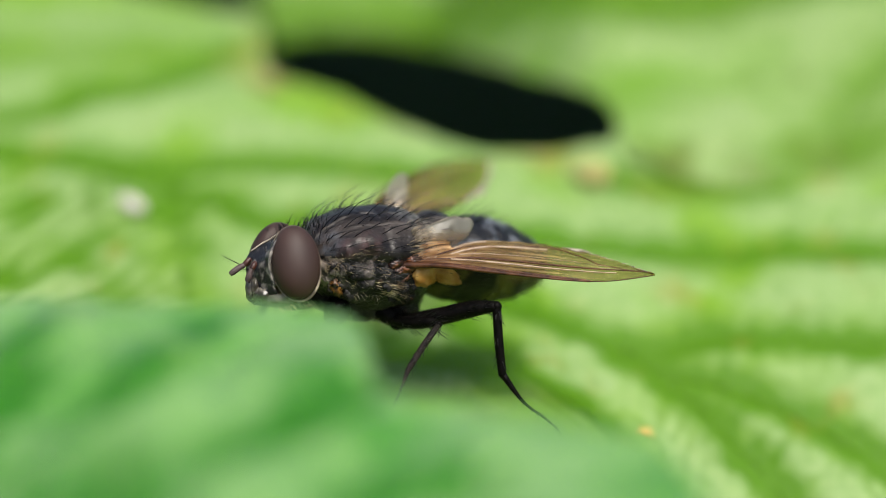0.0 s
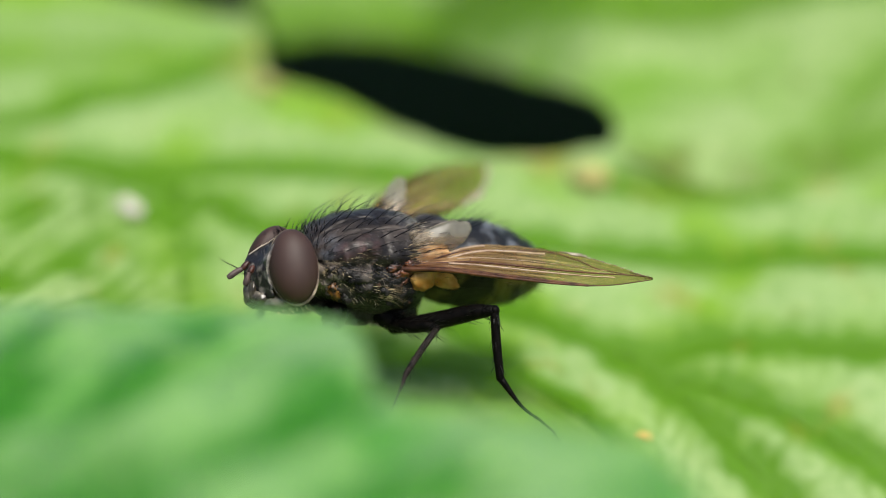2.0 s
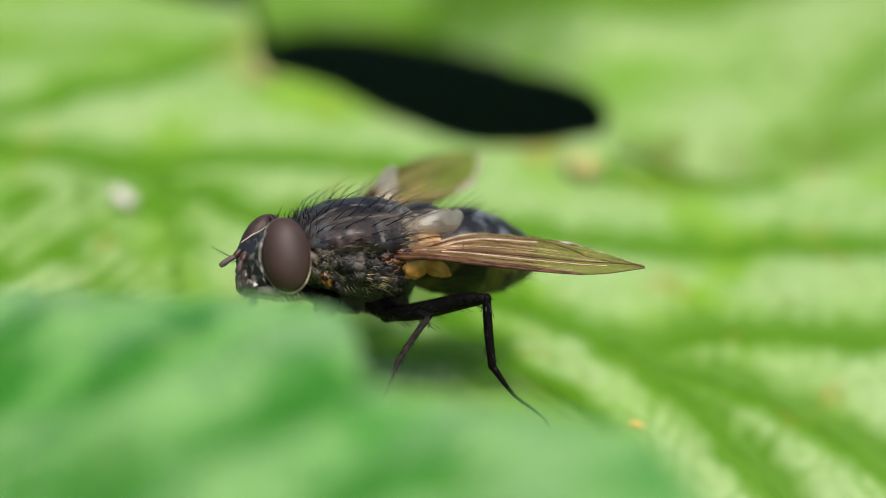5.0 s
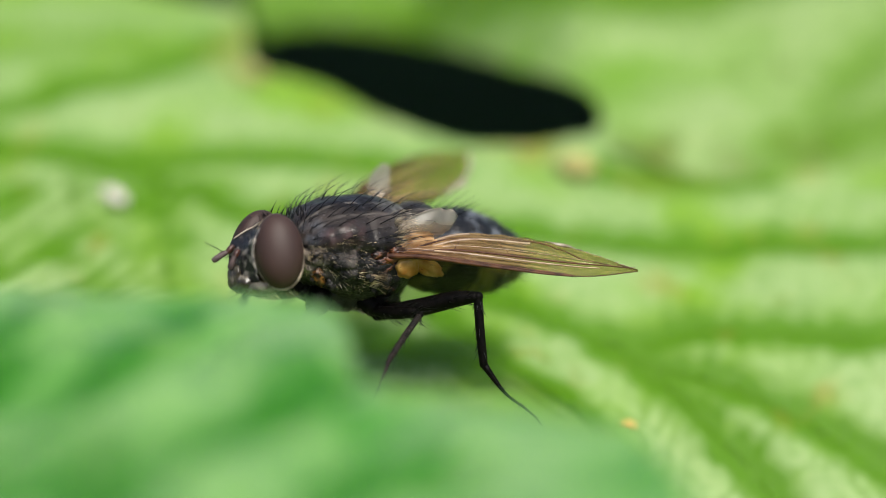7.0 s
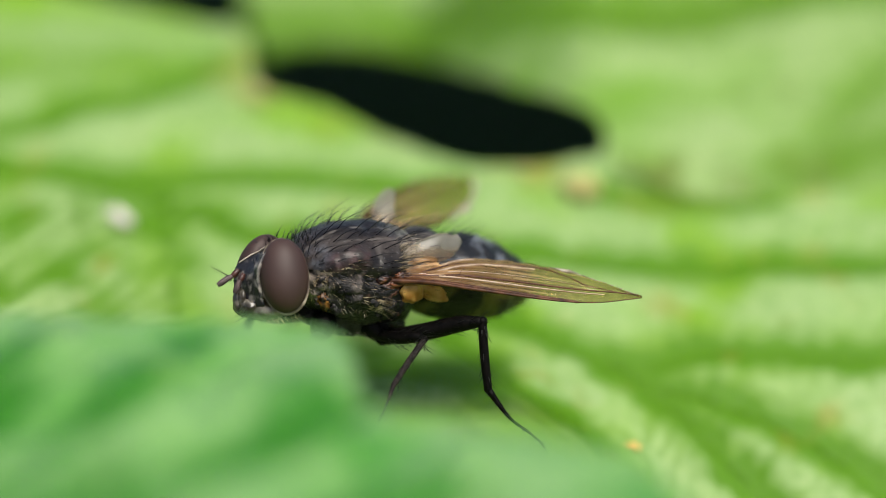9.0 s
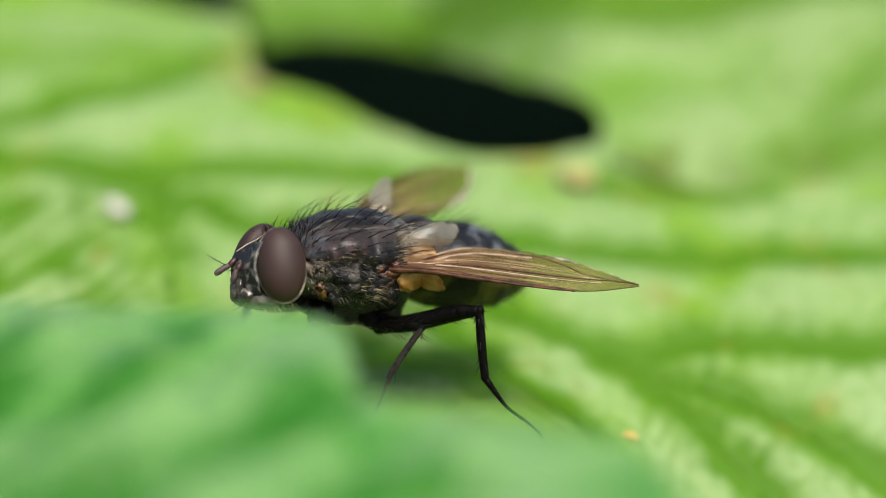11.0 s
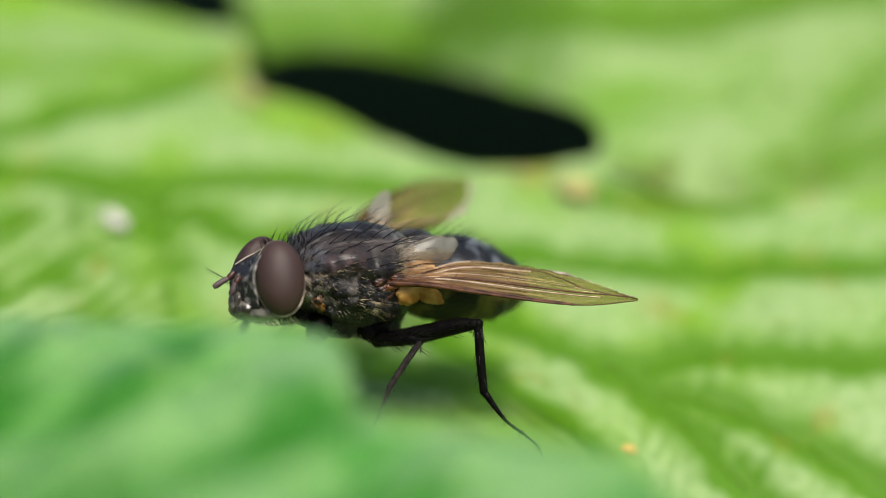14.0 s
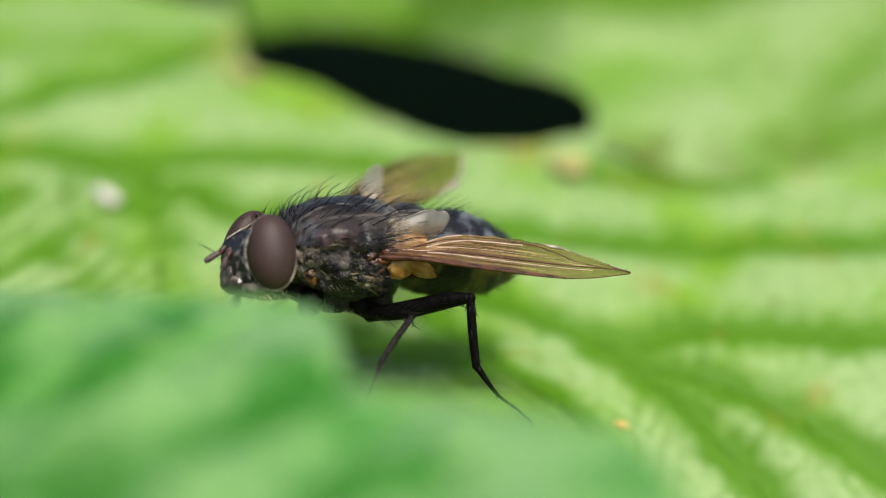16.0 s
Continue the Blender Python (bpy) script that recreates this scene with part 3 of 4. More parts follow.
speck("small yellow grain at the margin of the leaf", 4.2, 13.4, 0.56, TAN)
speck("small yellow grain at the margin of the leaf", 2.7, 14.2, 0.22, TAN)
speck("tan crumb at the torn margin of the leaf", -5.1, 17.8, 0.36, TAN)

# ---- the fly: x ahead, y to its left, z up ----
AHEAD = Matrix.Rotation(radians(25), 3, "Z") @ Vector((-math.cos(radians(7)), 0, math.sin(radians(7))))
LEFT = Vector((math.sin(radians(25)), -math.cos(radians(25)), 0))
ABOVE = AHEAD.cross(LEFT)
REST = Matrix((AHEAD, LEFT, ABOVE)).transposed().to_4x4()
REST.translation = Vector((-1.92, 1.80, 2.87)) * MM

fly = tagged(new("fly"), "dark bristly fly with maroon eyes and brownish wings on a leaf", "fly")
fly.matrix_world = REST
fly.empty_display_size = 0.002

THORAX = [(1.95, 0.10, 0.30, 0.45), (1.75, 0.08, 0.75, 0.90), (1.3, 0.06, 1.08, 1.20), (0.7, 0.02, 1.32, 1.36), (0.0, -0.04, 1.42, 1.42), (-0.7, -0.06, 1.38, 1.38), (-1.25, -0.02, 1.15, 1.18), (-1.65, 0.02, 0.80, 0.80), (-1.85, 0.05, 0.40, 0.40)]
KNOBS = [(1.25, 63, 0.15, 0.26), (0.60, 57, 0.15, 0.34), (-0.20, 66, 0.07, 0.35), (0.7, 95, 0.10, 0.35), (-0.1, 105, 0.12, 0.40), (0.9, 125, 0.12, 0.35), (-0.55, 120, 0.14, 0.35), (-1.0, 64, 0.12, 0.28), (1.35, 85, 0.10, 0.25)]


def thorax_swell(p, a):
    deg = abs(math.degrees(a if a < math.pi else a - math.tau))
    out = 0.05 * noise.noise(p * 1.6) + (0.02 + 0.05 * (deg > 72)) * noise.noise(p * 3.6) + 0.03 * (deg > 72) * noise.noise(p * 8)
    for x, d, h, w in KNOBS:
        out += h * math.exp(-(((p.x - x) / w) ** 2) - ((deg - d) / 13) ** 2)
    out -= 0.025 * math.exp(-(((p.x - 0.1) / 0.09) ** 2)) * (deg < 60) + 0.10 * math.exp(-(((deg - 80) / 5) ** 2))
    return out


def thorax_at(x, deg):
    """A point on the thorax, deg down from its top to the left, and the way out of it."""
    ax = [row[0] for row in THORAX][::-1]
    z, h, w = (float(np.interp(x, ax, [row[k] for row in THORAX][::-1])) for k in (1, 2, 3))
    a = radians(deg)
    p = Vector((x, w * math.sin(a), z + h * math.cos(a)))
    out = Vector((0.15 * x, math.sin(a), math.cos(a)))
    return p + thorax_swell(p, a % math.tau) * Vector((0, math.sin(a), math.cos(a))), out.normalized()


bm = bmesh.new()
loft(bm, THORAX, 80, 96, thorax_swell)
thorax = part("thorax", bm, CUTICLE, fly, "grey-dusted black thorax")
thorax.data.materials.append(PLEURA)
for face in thorax.data.polygons:
    c = face.center / MM
    if c.z < 0.35 + 0.15 * noise.noise(c * 3):
        face.material_index = 1
bm = bmesh.new()
blob(bm, (-1.78, 0, 0.80), (0.62, 0.72, 0.42), (0, -8, 0), 32, 0.04)
part("scutellum", bm, CUTICLE, thorax)

for k in range(26):
    p, out = thorax_at(random.uniform(-0.6, 1.6), random.uniform(78, 128))
    size = random.uniform(0.09, 0.21)
    for side in (1, -1):
        bm = bmesh.new()
        blob(bm, (p.x, (p.y - 0.03) * side, p.z), (size * 1.3, size * 0.45, size * 0.8), (random.uniform(-20, 40) * side, random.uniform(-50, 50), 0), 16, 0.6, 2.6)
        part("sclerite", bm, PLEURA, thorax)

bm = bmesh.new()
blob(bm, (0.45, 0, -1.12), (1.15, 0.85, 0.55), (0, -6, 0), 36, 0.18, 2.2)
blob(bm, (-0.70, 0, -1.20), (0.85, 0.88, 0.58), (0, 0, 0), 30, 0.18, 2.2)
part("breast", bm, PLEURA, thorax, "dark lumpy underside of the thorax")
for side in (1, -1):
    bm = bmesh.new()
    blob(bm, (1.36, 1.00 * side, -0.50), (0.16, 0.13, 0.25), (0, 20, 0), 22, 0.6, 4)
    part("spiracle", bm, SPIRACLE, thorax, "dull orange breathing hole on the flank")

# bristles of the back, the flanks and the tufts of pale hair
bm = bmesh.new()
for row in (-62, -44, -30, -15, 15, 30, 44, 60):
    x = 1.65 + random.uniform(-0.1, 0.1)
    while x > -1.6:
        p, out = thorax_at(x, row + random.uniform(-4, 4))
        bristle(bm, p, out * 0.9 + Vector((-0.45, 0, 0.22)), random.uniform(0.50, 0.95), 0.014, (-0.55, 0, -0.22), 6)
        x -= random.uniform(0.26, 0.50)
for k in range(10):
    a = radians(-80 + 160 * k / 9)
    p = Vector((-1.85 - 0.5 * math.cos(a), 0.7 * math.sin(a), 0.9))
    bristle(bm, p, (-0.8, 0.5 * math.sin(a), 0.45), 1.05, 0.018, (-0.1, 0, 0.1))
for k in range(26):
    p, out = thorax_at(random.uniform(-1.2, 1.5), random.uniform(62, 95))
    bristle(bm, p, out * 0.6 + Vector((-0.8, 0, random.uniform(-0.3, 0.3))), random.uniform(0.3, 0.6), 0.012, (-0.3, 0, -0.1))
tagged(part("bristles", bm, HAIR, thorax, "long black bristles"), kind="stuff")
bm = bmesh.new()
for k in range(170):
    p, out = thorax_at(random.uniform(-1.6, 1.85), random.uniform(-80, 84))
    bristle(bm, p, out * 0.6 + Vector((-0.9, 0, 0.1)), random.uniform(0.10, 0.26), 0.006, (-0.3, 0, 0), 2)
for k in range(70):
    p, out = thorax_at(random.uniform(1.45, 1.85), random.uniform(-70, 75))
    bristle(bm, p, out * 0.9 + Vector((0.25, 0, 0.1)), random.uniform(0.20, 0.42), 0.010, (-0.4, 0, 0), 3)
tagged(part("down", bm, HAIR, thorax, "short black hairs"), kind="stuff")
bm = bmesh.new()
for x0, d0, n, sx, sd, long, way, sag in (
    (0.26, 103, 150, 0.07, 2.2, 0.50, (-1.0, 0.12, 0.32), (-0.1, -0.12, -0.34)), (0.10, 110, 110, 0.09, 2.4, 0.44, (-1.0, 0.12, 0.12), (-0.1, -0.1, -0.30)),
    (-0.75, 50, 36, 0.08, 5, 0.34, (-0.2, 0.5, 0.9), (-0.7, 0, -0.2)), (-0.62, 66, 34, 0.08, 5, 0.32, (-0.3, 0.6, 0.5), (-0.6, 0, -0.3)),
    (0.85, 70, 7, 0.25, 6, 0.26, (-0.7, 0.4, 0.4), (-0.2, 0, -0.2)), (0.9, 118, 10, 0.45, 14, 0.24, (-0.7, 0.4, -0.4), (-0.1, 0, -0.2)),
    (1.55, 88, 200, 0.13, 9, 0.085, (-0.2, 0.8, 0.1), (-0.3, 0, -0.2)), (0.5, 88, 12, 0.4, 8, 0.20, (-0.7, 0.5, 0.1), (-0.1, 0, -0.2))):
    for k in range(n):
        wisp = random.choice((0.0032, 0.0050, 0.0075)) if long > 0.3 else 0.004
        p, out = thorax_at(x0 + random.gauss(0, sx), d0 + random.gauss(0, sd))
        bristle(bm, p, Vector(way) + out * 0.2 + Vector([random.gauss(0, 0.10 if long > 0.4 else 0.22) for _ in range(3)]), long * random.uniform(0.5, 1.25), wisp, sag, 6)
for k in range(16):
    p, out = thorax_at(random.uniform(-0.2, 1.75), random.uniform(66, 125))
    bristle(bm, p + out * 0.02, out * 0.7 + Vector([random.gauss(0, 0.5) for _ in range(3)]), random.uniform(0.06, 0.16), 0.0022, (-0.4, 0, -0.4), 4)
tagged(part("pale_hair", bm, GOLD, thorax, "tufts of pale golden hair"), kind="stuff")
bm = bmesh.new()
for k in range(64):
    p, out = thorax_at(random.triangular(-0.3, 1.7, 0.9), random.uniform(70, 122))
    way = out * 0.7 + Vector((random.uniform(-1.0, 0.1), random.gauss(0, 0.3), random.gauss(0, 0.45)))
    bristle(bm, p, way, random.uniform(0.08, 0.18), random.choice((0.0022, 0.003, 0.004)), (random.gauss(-0.3, 0.3), 0, random.gauss(-0.2, 0.35)), 5)
for k in range(46):
    p, out = thorax_at(-0.72 + random.gauss(0, 0.07), random.gauss(52, 7))
    bristle(bm, p, Vector((0.05, 0.5, 0.9)) + Vector([random.gauss(0, 0.16) for _ in range(3)]), random.uniform(0.26, 0.48), 0.0085, (-0.85, 0.05, -0.25), 7)
for k in range(46):
    p = Vector((random.uniform(-0.9, 1.1), random.uniform(0.45, 0.95), -1.52 + random.uniform(0, 0.14)))
    bristle(bm, p, (random.gauss(-0.3, 0.3), 0.4, -0.9), random.uniform(0.10, 0.30), 0.004, (-0.3, 0, 0.1), 4)
tagged(part("silvery_hair", bm, SILVER, thorax, "scattered silvery hairs"), kind="stuff")
bm = bmesh.new()
for k in range(60):
    p, out = thorax_at(random.gauss(0.15, 0.12), random.gauss(105, 5))
    bristle(bm, p, Vector((-1.0, 0.15, 0.25)) + out * 0.25 + Vector([random.gauss(0, 0.12) for _ in range(3)]), random.uniform(0.3, 0.6), 0.007, (-0.1, -0.1, -0.32), 5)
tagged(part("dark_hair", bm, HAIR, thorax, "dark hairs among the golden tuft"), kind="stuff")

# abdomen: four rings, each lapping over the next
ABD = [(-1.2, -0.05, 0.70, 0.70), (-1.8, -0.08, 1.02, 1.05), (-2.6, -0.13, 1.18, 1.22), (-3.4, -0.15, 1.18, 1.22), (-4.1, -0.22, 1.00, 1.05), (-4.7, -0.26, 0.70, 0.78), (-5.05, -0.30, 0.42, 0.45), (-5.2, -0.32, 0.12, 0.12)]
abd_x = [row[0] for row in ABD][::-1]


def abd_at(x, k):
    return float(np.interp(x, abd_x, [row[k] for row in ABD][::-1]))


abdomen = None
for n, (a, b) in enumerate(((-1.2, -2.35), (-2.25, -3.35), (-3.25, -4.3), (-4.2, -5.2))):
    rows = []
    for i in range(7):
        x = a + (b - a) * i / 6
        grow = 0.98 + 0.035 * i / 6 if i < 6 else 0.97
        rows.append((x, abd_at(x, 1), max(0.06, abd_at(x, 2) * grow), max(0.06, abd_at(x, 3) * grow)))
    bm = bmesh.new()
    loft(bm, rows, 16, 48, lambda p, c: 0.02 * noise.noise(p * 3))
    if abdomen is None:
        abdomen = part("abdomen", bm, ABDOMEN, fly, "dark abdomen with grey sheen and olive underside")
    else:
        part("segment", bm, ABDOMEN, abdomen)
bm = bmesh.new()
for k in range(170):
    x, c = random.uniform(-5.0, -1.6), random.uniform(-2.8, 2.8)
    p = Vector((x, abd_at(x, 3) * math.sin(c), abd_at(x, 1) + abd_at(x, 2) * math.cos(c)))
    bristle(bm, p, Vector((-0.9, 0.5 * math.sin(c), 0.5 * math.cos(c))), random.uniform(0.15, 0.4), 0.009, (-0.2, 0, 0), 3)
tagged(part("bristles", bm, HAIR, abdomen, "black bristles"), kind="stuff")

# head: tilted a little towards its right, round the left eye
TILT = pose(2.52, 0.70, 0.11, 13, 0, 0) @ pose(-2.52, -0.70, -0.11)


def held(p):
    """The place in the level head of a point that is given as the tilted head shows it."""
    return TILT.inverted() @ Vector(p)


bm = bmesh.new()
blob(bm, (2.36, 0, 0.02), (0.60, 0.88, 0.88), (0, 8, 0), 40, 0.03)
blob(bm, (2.00, 0, 0.0), (0.35, 0.5, 0.5), n=16)
head = part("head", bm, FACE, fly, "black head dusted with silver")
FAR_SIDE = [(2.55, 0.20, 0.93), (2.69, 0.05, 0.75), (2.87, -0.10, 0.51), (3.10, -0.20, 0.33), (3.40, -0.30, -0.01), (3.45, -0.10, -0.50), (3.40, 0.10, -1.06)]
NEAR_SIDE = [(2.57, 0.30, 0.93), (2.81, 0.40, 0.81), (3.03, 0.47, 0.59), (3.15, 0.53, 0.30), (3.16, 0.56, 0.0), (3.10, 0.63, -0.29), (2.96, 0.80, -0.70)]
one, two = (curve([held(p) for p in side], 36) for side in (FAR_SIDE, NEAR_SIDE))
bm = bmesh.new()
sheet(bm, [[a.lerp(b, j / 14) + Vector((-0.06, -0.03, 0)) * math.sin(math.pi * j / 14) * math.sin(math.pi * min(1, 0.02 + i / 30)) * (1 + 0.8 * noise.noise(a.lerp(b, j / 14) * 4)) for j in range(15)] for i, (a, b) in enumerate(zip(one, two))], 0.05)
part("face", bm, FACE, head, "black face plate dusted with silver")
bm = bmesh.new()
tube(bm, [p + Vector((0.035, 0.03, 0.015)) for p in one[0:23]], [0.012, 0.020, 0.024, 0.020], 40, 8)
for k in range(22):
    p = one[4 + k // 2 + k // 8]
    bristle(bm, p + Vector((0.03, 0.02, 0.02)), (0.5, 0.5, 0.6), 0.07, 0.005, n=2)
part("face_line", bm, SILVER, head, "thin white line along the eye")
bm = bmesh.new()
tube(bm, [p + Vector((0.0, 0.02, 0)) for p in two[4:34]], [0.008, 0.018, 0.034, 0.052, 0.046, 0.034, 0.046, 0.030], 60, 8)
part("face_margin", bm, MOTTLED, head, "silvery lines along the eyes")
bm = bmesh.new()
tube(bm, [held(p) for p in ((3.40, 0.02, -0.40), (3.44, 0.10, -0.70), (3.34, 0.20, -1.02))], [0.05, 0.12, 0.16], 14, 12)
blob(bm, held((3.12, 0.40, -0.85)), (0.26, 0.22, 0.24), (0, 20, 0), 20, 0.3, 3)
part("jowl", bm, MOUTH, head, "pale folded skin beside the mouth")
bm = bmesh.new()
blob(bm, (2.62, 0.0, -0.80), (0.62, 0.84, 0.30), (0, 8, 0), 32, 0.06, 2.5)
part("cheek", bm, MOUTH, head, "pale dusted cheeks")
bm = bmesh.new()
blob(bm, held((3.22, 0.12, -0.92)), (0.26, 0.36, 0.30), (0, 20, 0), 24, 0.15, 3)
blob(bm, held((3.36, 0.10, -0.70)), (0.12, 0.25, 0.30), (0, -10, 0), 20, 0.2, 3)
part("mouth", bm, MOUTH, head, "pale moist mouthparts")
for side in (1, -1):
    m = (2.50, 0.76, 0.11, 13, 6, -18) if side > 0 else (2.50, -0.68, 0.07, -16, 6, 20)
    bm = bmesh.new()
    blob(bm, m[:3], (0.64 if side > 0 else 0.82, 0.50, 0.99 if side > 0 else 1.06), m[3:], 56)
    part("eye", bm, EYE, head, "large matt maroon compound eye")
    ring = []
    for k in range(49):
        a = math.tau * k / 48
        ring.append(pose(*m) @ Vector((0.645 * math.cos(a), -0.07 * side, 1.0 * math.sin(a))))
    bm = bmesh.new()
    tube(bm, ring, [0.007 + 0.003 * max(0, math.cos(math.tau * k / 48 + 0.3)) + 0.052 * max(0, -math.cos(math.tau * k / 48 - 0.95)) ** 3 for k in range(49)], 144, 8, closed=True)
    part("eye_rim", bm, RIM, head, "silvery rim round the eye")
for name, root, mid, tip, hair in (("antenna", (3.40, -0.12, 0.0), (3.56, -0.10, -0.18), (3.95, -0.10, -0.40), (4.26, -0.12, 0.10)), ("antenna", (3.38, 0.18, -0.02), (3.50, 0.24, -0.18), (3.62, 0.30, -0.50), (3.95, 0.35, -0.15))):
    root, mid, tip, hair = (held(p) for p in (root, mid, tip, hair))
    bm = bmesh.new()
    tube(bm, [root, root.lerp(mid, 0.5), mid], [0.055, 0.082, 0.072], 10, 12)
    feeler = part(name, bm, FEELER_ROOT, head, "short drooping antenna, rusty at its root")
    bm = bmesh.new()
    tube(bm, [mid.lerp(tip, k / 5) + Vector((0, 0, 0.015 * math.sin(k))) for k in range(6)], [0.066, 0.076, 0.080, 0.083, 0.082, 0.058], 24, 12)
    part("club", bm, FEELER, feeler, "dull grey-brown antenna club")
    bm = bmesh.new()
    start = Vector(mid).lerp(Vector(tip), 0.25) + Vector((0, 0, 0.06))
    bristle(bm, start, Vector(hair) - start, (Vector(hair) - start).length, 0.014)
    for k in range(12):
        p = start.lerp(Vector(hair), 0.2 + 0.06 * k)
        bristle(bm, p, (0.5, 0, 0.9 if k % 2 else -0.7), 0.09, 0.004, n=2)
    part("arista", bm, HAIR, feeler, "black feathered bristle")
bm = bmesh.new()
for k in range(34):
    u = random.random()
    side = random.choice((-1, 1))
    p = Vector((2.40 + 0.75 * u, side * (0.10 + 0.18 * u), 0.98 - 0.62 * u * u))
    bristle(bm, p, (0.35 - u * 0.2, side * 0.3, 0.9), random.uniform(0.10, 0.22), 0.008, (0.3, 0, 0))
for k in range(16):
    p = Vector((2.0 + random.uniform(-0.05, 0.25), random.uniform(-0.8, 0.8), 1.0 + random.uniform(-0.1, 0.05)))
    bristle(bm, p, (-0.2, random.uniform(-0.3, 0.3), 1), random.uniform(0.2, 0.38), 0.011, (-0.2, 0, 0))
for k in range(14):
    p = Vector((3.35 + random.uniform(-0.1, 0.1), random.uniform(-0.2, 0.45), -1.0 + random.uniform(-0.1, 0.3)))
    bristle(bm, p, (0.9, 0.2, -0.3), random.uniform(0.15, 0.35), 0.009)
tagged(part("bristles", bm, HAIR, head, "black head bristles"), kind="stuff")
bm = bmesh.new()
for k in range(60):
    u = random.random()
    p = Vector((2.95 - 1.0 * u, 0.75 + random.uniform(-0.15, 0.15), -1.05 + 0.12 * u + random.uniform(-0.05, 0.05)))
    bristle(bm, p, (-0.35 + random.uniform(-0.4, 0.4), 0.4, -0.8), random.uniform(0.06, 0.20), 0.0045, (-0.3, 0, 0.1), n=4)
tagged(part("beard", bm, GOLD, head, "pale hairs under the cheek"), kind="stuff")

head.matrix_basis = Matrix.Translation(TILT.translation * MM) @ TILT.to_3x3().to_4x4()

# wings: each a cambered blade between a leading and a trailing edge
def wing(lead, trail, side, label):
    n, m = 60, 32
    fore, back = curve(lead, n), curve(trail, n)

    def at(s, c):
        i = min(int(s * n), n - 1)
        f = s * n - i
        a, b = fore[i].lerp(fore[i + 1], f), back[i].lerp(back[i + 1], f)
        lift = 0.10 * math.sin(math.pi * c) * (1 - 0.6 * s) + 0.085 * (abs((c * 4.0) % 1.0 - 0.5) * 2 - 0.5) * (1 - 0.65 * s)
        frayed = 0.028 * noise.noise(Vector((s * 26, 2.0, side))) * c ** 6 * (s > 0.45)
        return a.lerp(b, c) + Vector((-frayed, -frayed * side, lift + frayed * 0.6))

    bm = bmesh.new()
    sheet(bm, [[at(i / n, j / m) for j in range(m + 1)] for i in range(n + 1)], 0.012)
    ob = part("wing", bm, WING if side > 0 else WING_BACKLIT, fly, label)
    span = ob.data.attributes.new("span", "FLOAT_VECTOR", "POINT")
    span.data.foreach_set("vector", 2 * [v_ for i in range(n + 1) for j in range(m + 1) for v_ in (i / n * 6.0, j / m * 1.6, float(side))])
    # the paler cords paint sheen streaks on the film, the darker are veins
    for k, (stops, r, look_) in enumerate((
        (((0, 0), (0.3, 0), (0.7, 0), (0.99, 0.02)), 0.078, VEIN),
        (((0.02, 0.12), (0.3, 0.13), (0.62, 0.05), (0.70, 0.0)), 0.062, VEIN),
        (((0.25, 0.25), (0.35, 0.25), (0.6, 0.25), (0.84, 0.30)), 0.040, STREAK_SHEEN),
        (((0.02, 0.28), (0.3, 0.38), (0.7, 0.40), (0.97, 0.50)), 0.044, VEIN),
        (((0.24, 0.62), (0.40, 0.72), (0.60, 0.86)), 0.046, STREAK_SHEEN),
        (((0.08, 0.62), (0.35, 0.79), (0.62, 0.94), (0.70, 0.82), (0.78, 0.62), (0.92, 0.45)), 0.032, VEIN),
        (((0.16, 0.90), (0.28, 0.95), (0.42, 0.975)), 0.040, STREAK_SHEEN),
        (((0.08, 0.70), (0.18, 0.84), (0.30, 0.99)), 0.022, VEIN),
        (((0.36, 0.35), (0.38, 0.66)), 0.016, VEIN),
        (((0.52, 0.36), (0.50, 0.80)), 0.016, VEIN),
        (((0.30, 0.46), (0.5, 0.50), (0.85, 0.55)), 0.018, STREAK_SHEEN))):
        bm = bmesh.new()
        path = curve([(s_, c_, 0) for s_, c_ in stops], 14)
        tube(bm, [at(min(max(p.x, 0), 1), min(max(p.y, 0), 1)) for p in path], [r * (1 - 0.68 * p.x) if k else 0.013 + r * (1 - min(p.x, 0.75) / 0.75) * (1 + 0.5 * noise.noise(Vector((p.x * 14, 0, 3)))) for p in path], 40, 6)
        part("vein", bm, look_, ob)
    if side < 0:
        # silver cord added for the glint on the far wing's tip
        bm = bmesh.new()
        tube(bm, [at(0.62 + 0.36 * i / 20, 0.985) for i in range(21)], [0.05] * 21, 20, 6)
        part("hem", bm, SILVER, ob, "pale cord along the wing's tip standing for its glint")
    bm = bmesh.new()
    for k in range(9):
        p = at(0.66 + 0.008 * k, 0.985)
        bristle(bm, p, (-1.0, 0.46 * side, -0.02 + 0.05 * random.random()), 0.62 - 0.03 * k, 0.022, n=3)
    for k in range(34):
        p = at(random.uniform(0.76, 0.99), 0.99)
        bristle(bm, p, (-1.0, 0.5 * side, random.uniform(-0.1, 0.5)), random.uniform(0.05, 0.13), 0.012, n=2)
    part("frayed_edge", bm, SILVER, ob, "whitish frayed spike on the wing's edge")
    return ob


wing([(-0.25, 1.30, 0.12), (-1.15, 1.90, 0.28), (-2.01, 2.5, 0.32), (-3.94, 3.6, 0.37), (-5.1, 3.95, 0.42), (-6.25, 4.2, 0.64)],
     [(-0.68, 1.26, 0.27), (-1.5, 1.24, 0.50), (-2.5, 1.38, 0.78), (-4.0, 2.1, 0.87), (-5.1, 3.15, 0.86), (-6.23, 4.16, 0.66)], 1, "brownish translucent wing, veined, held half open")
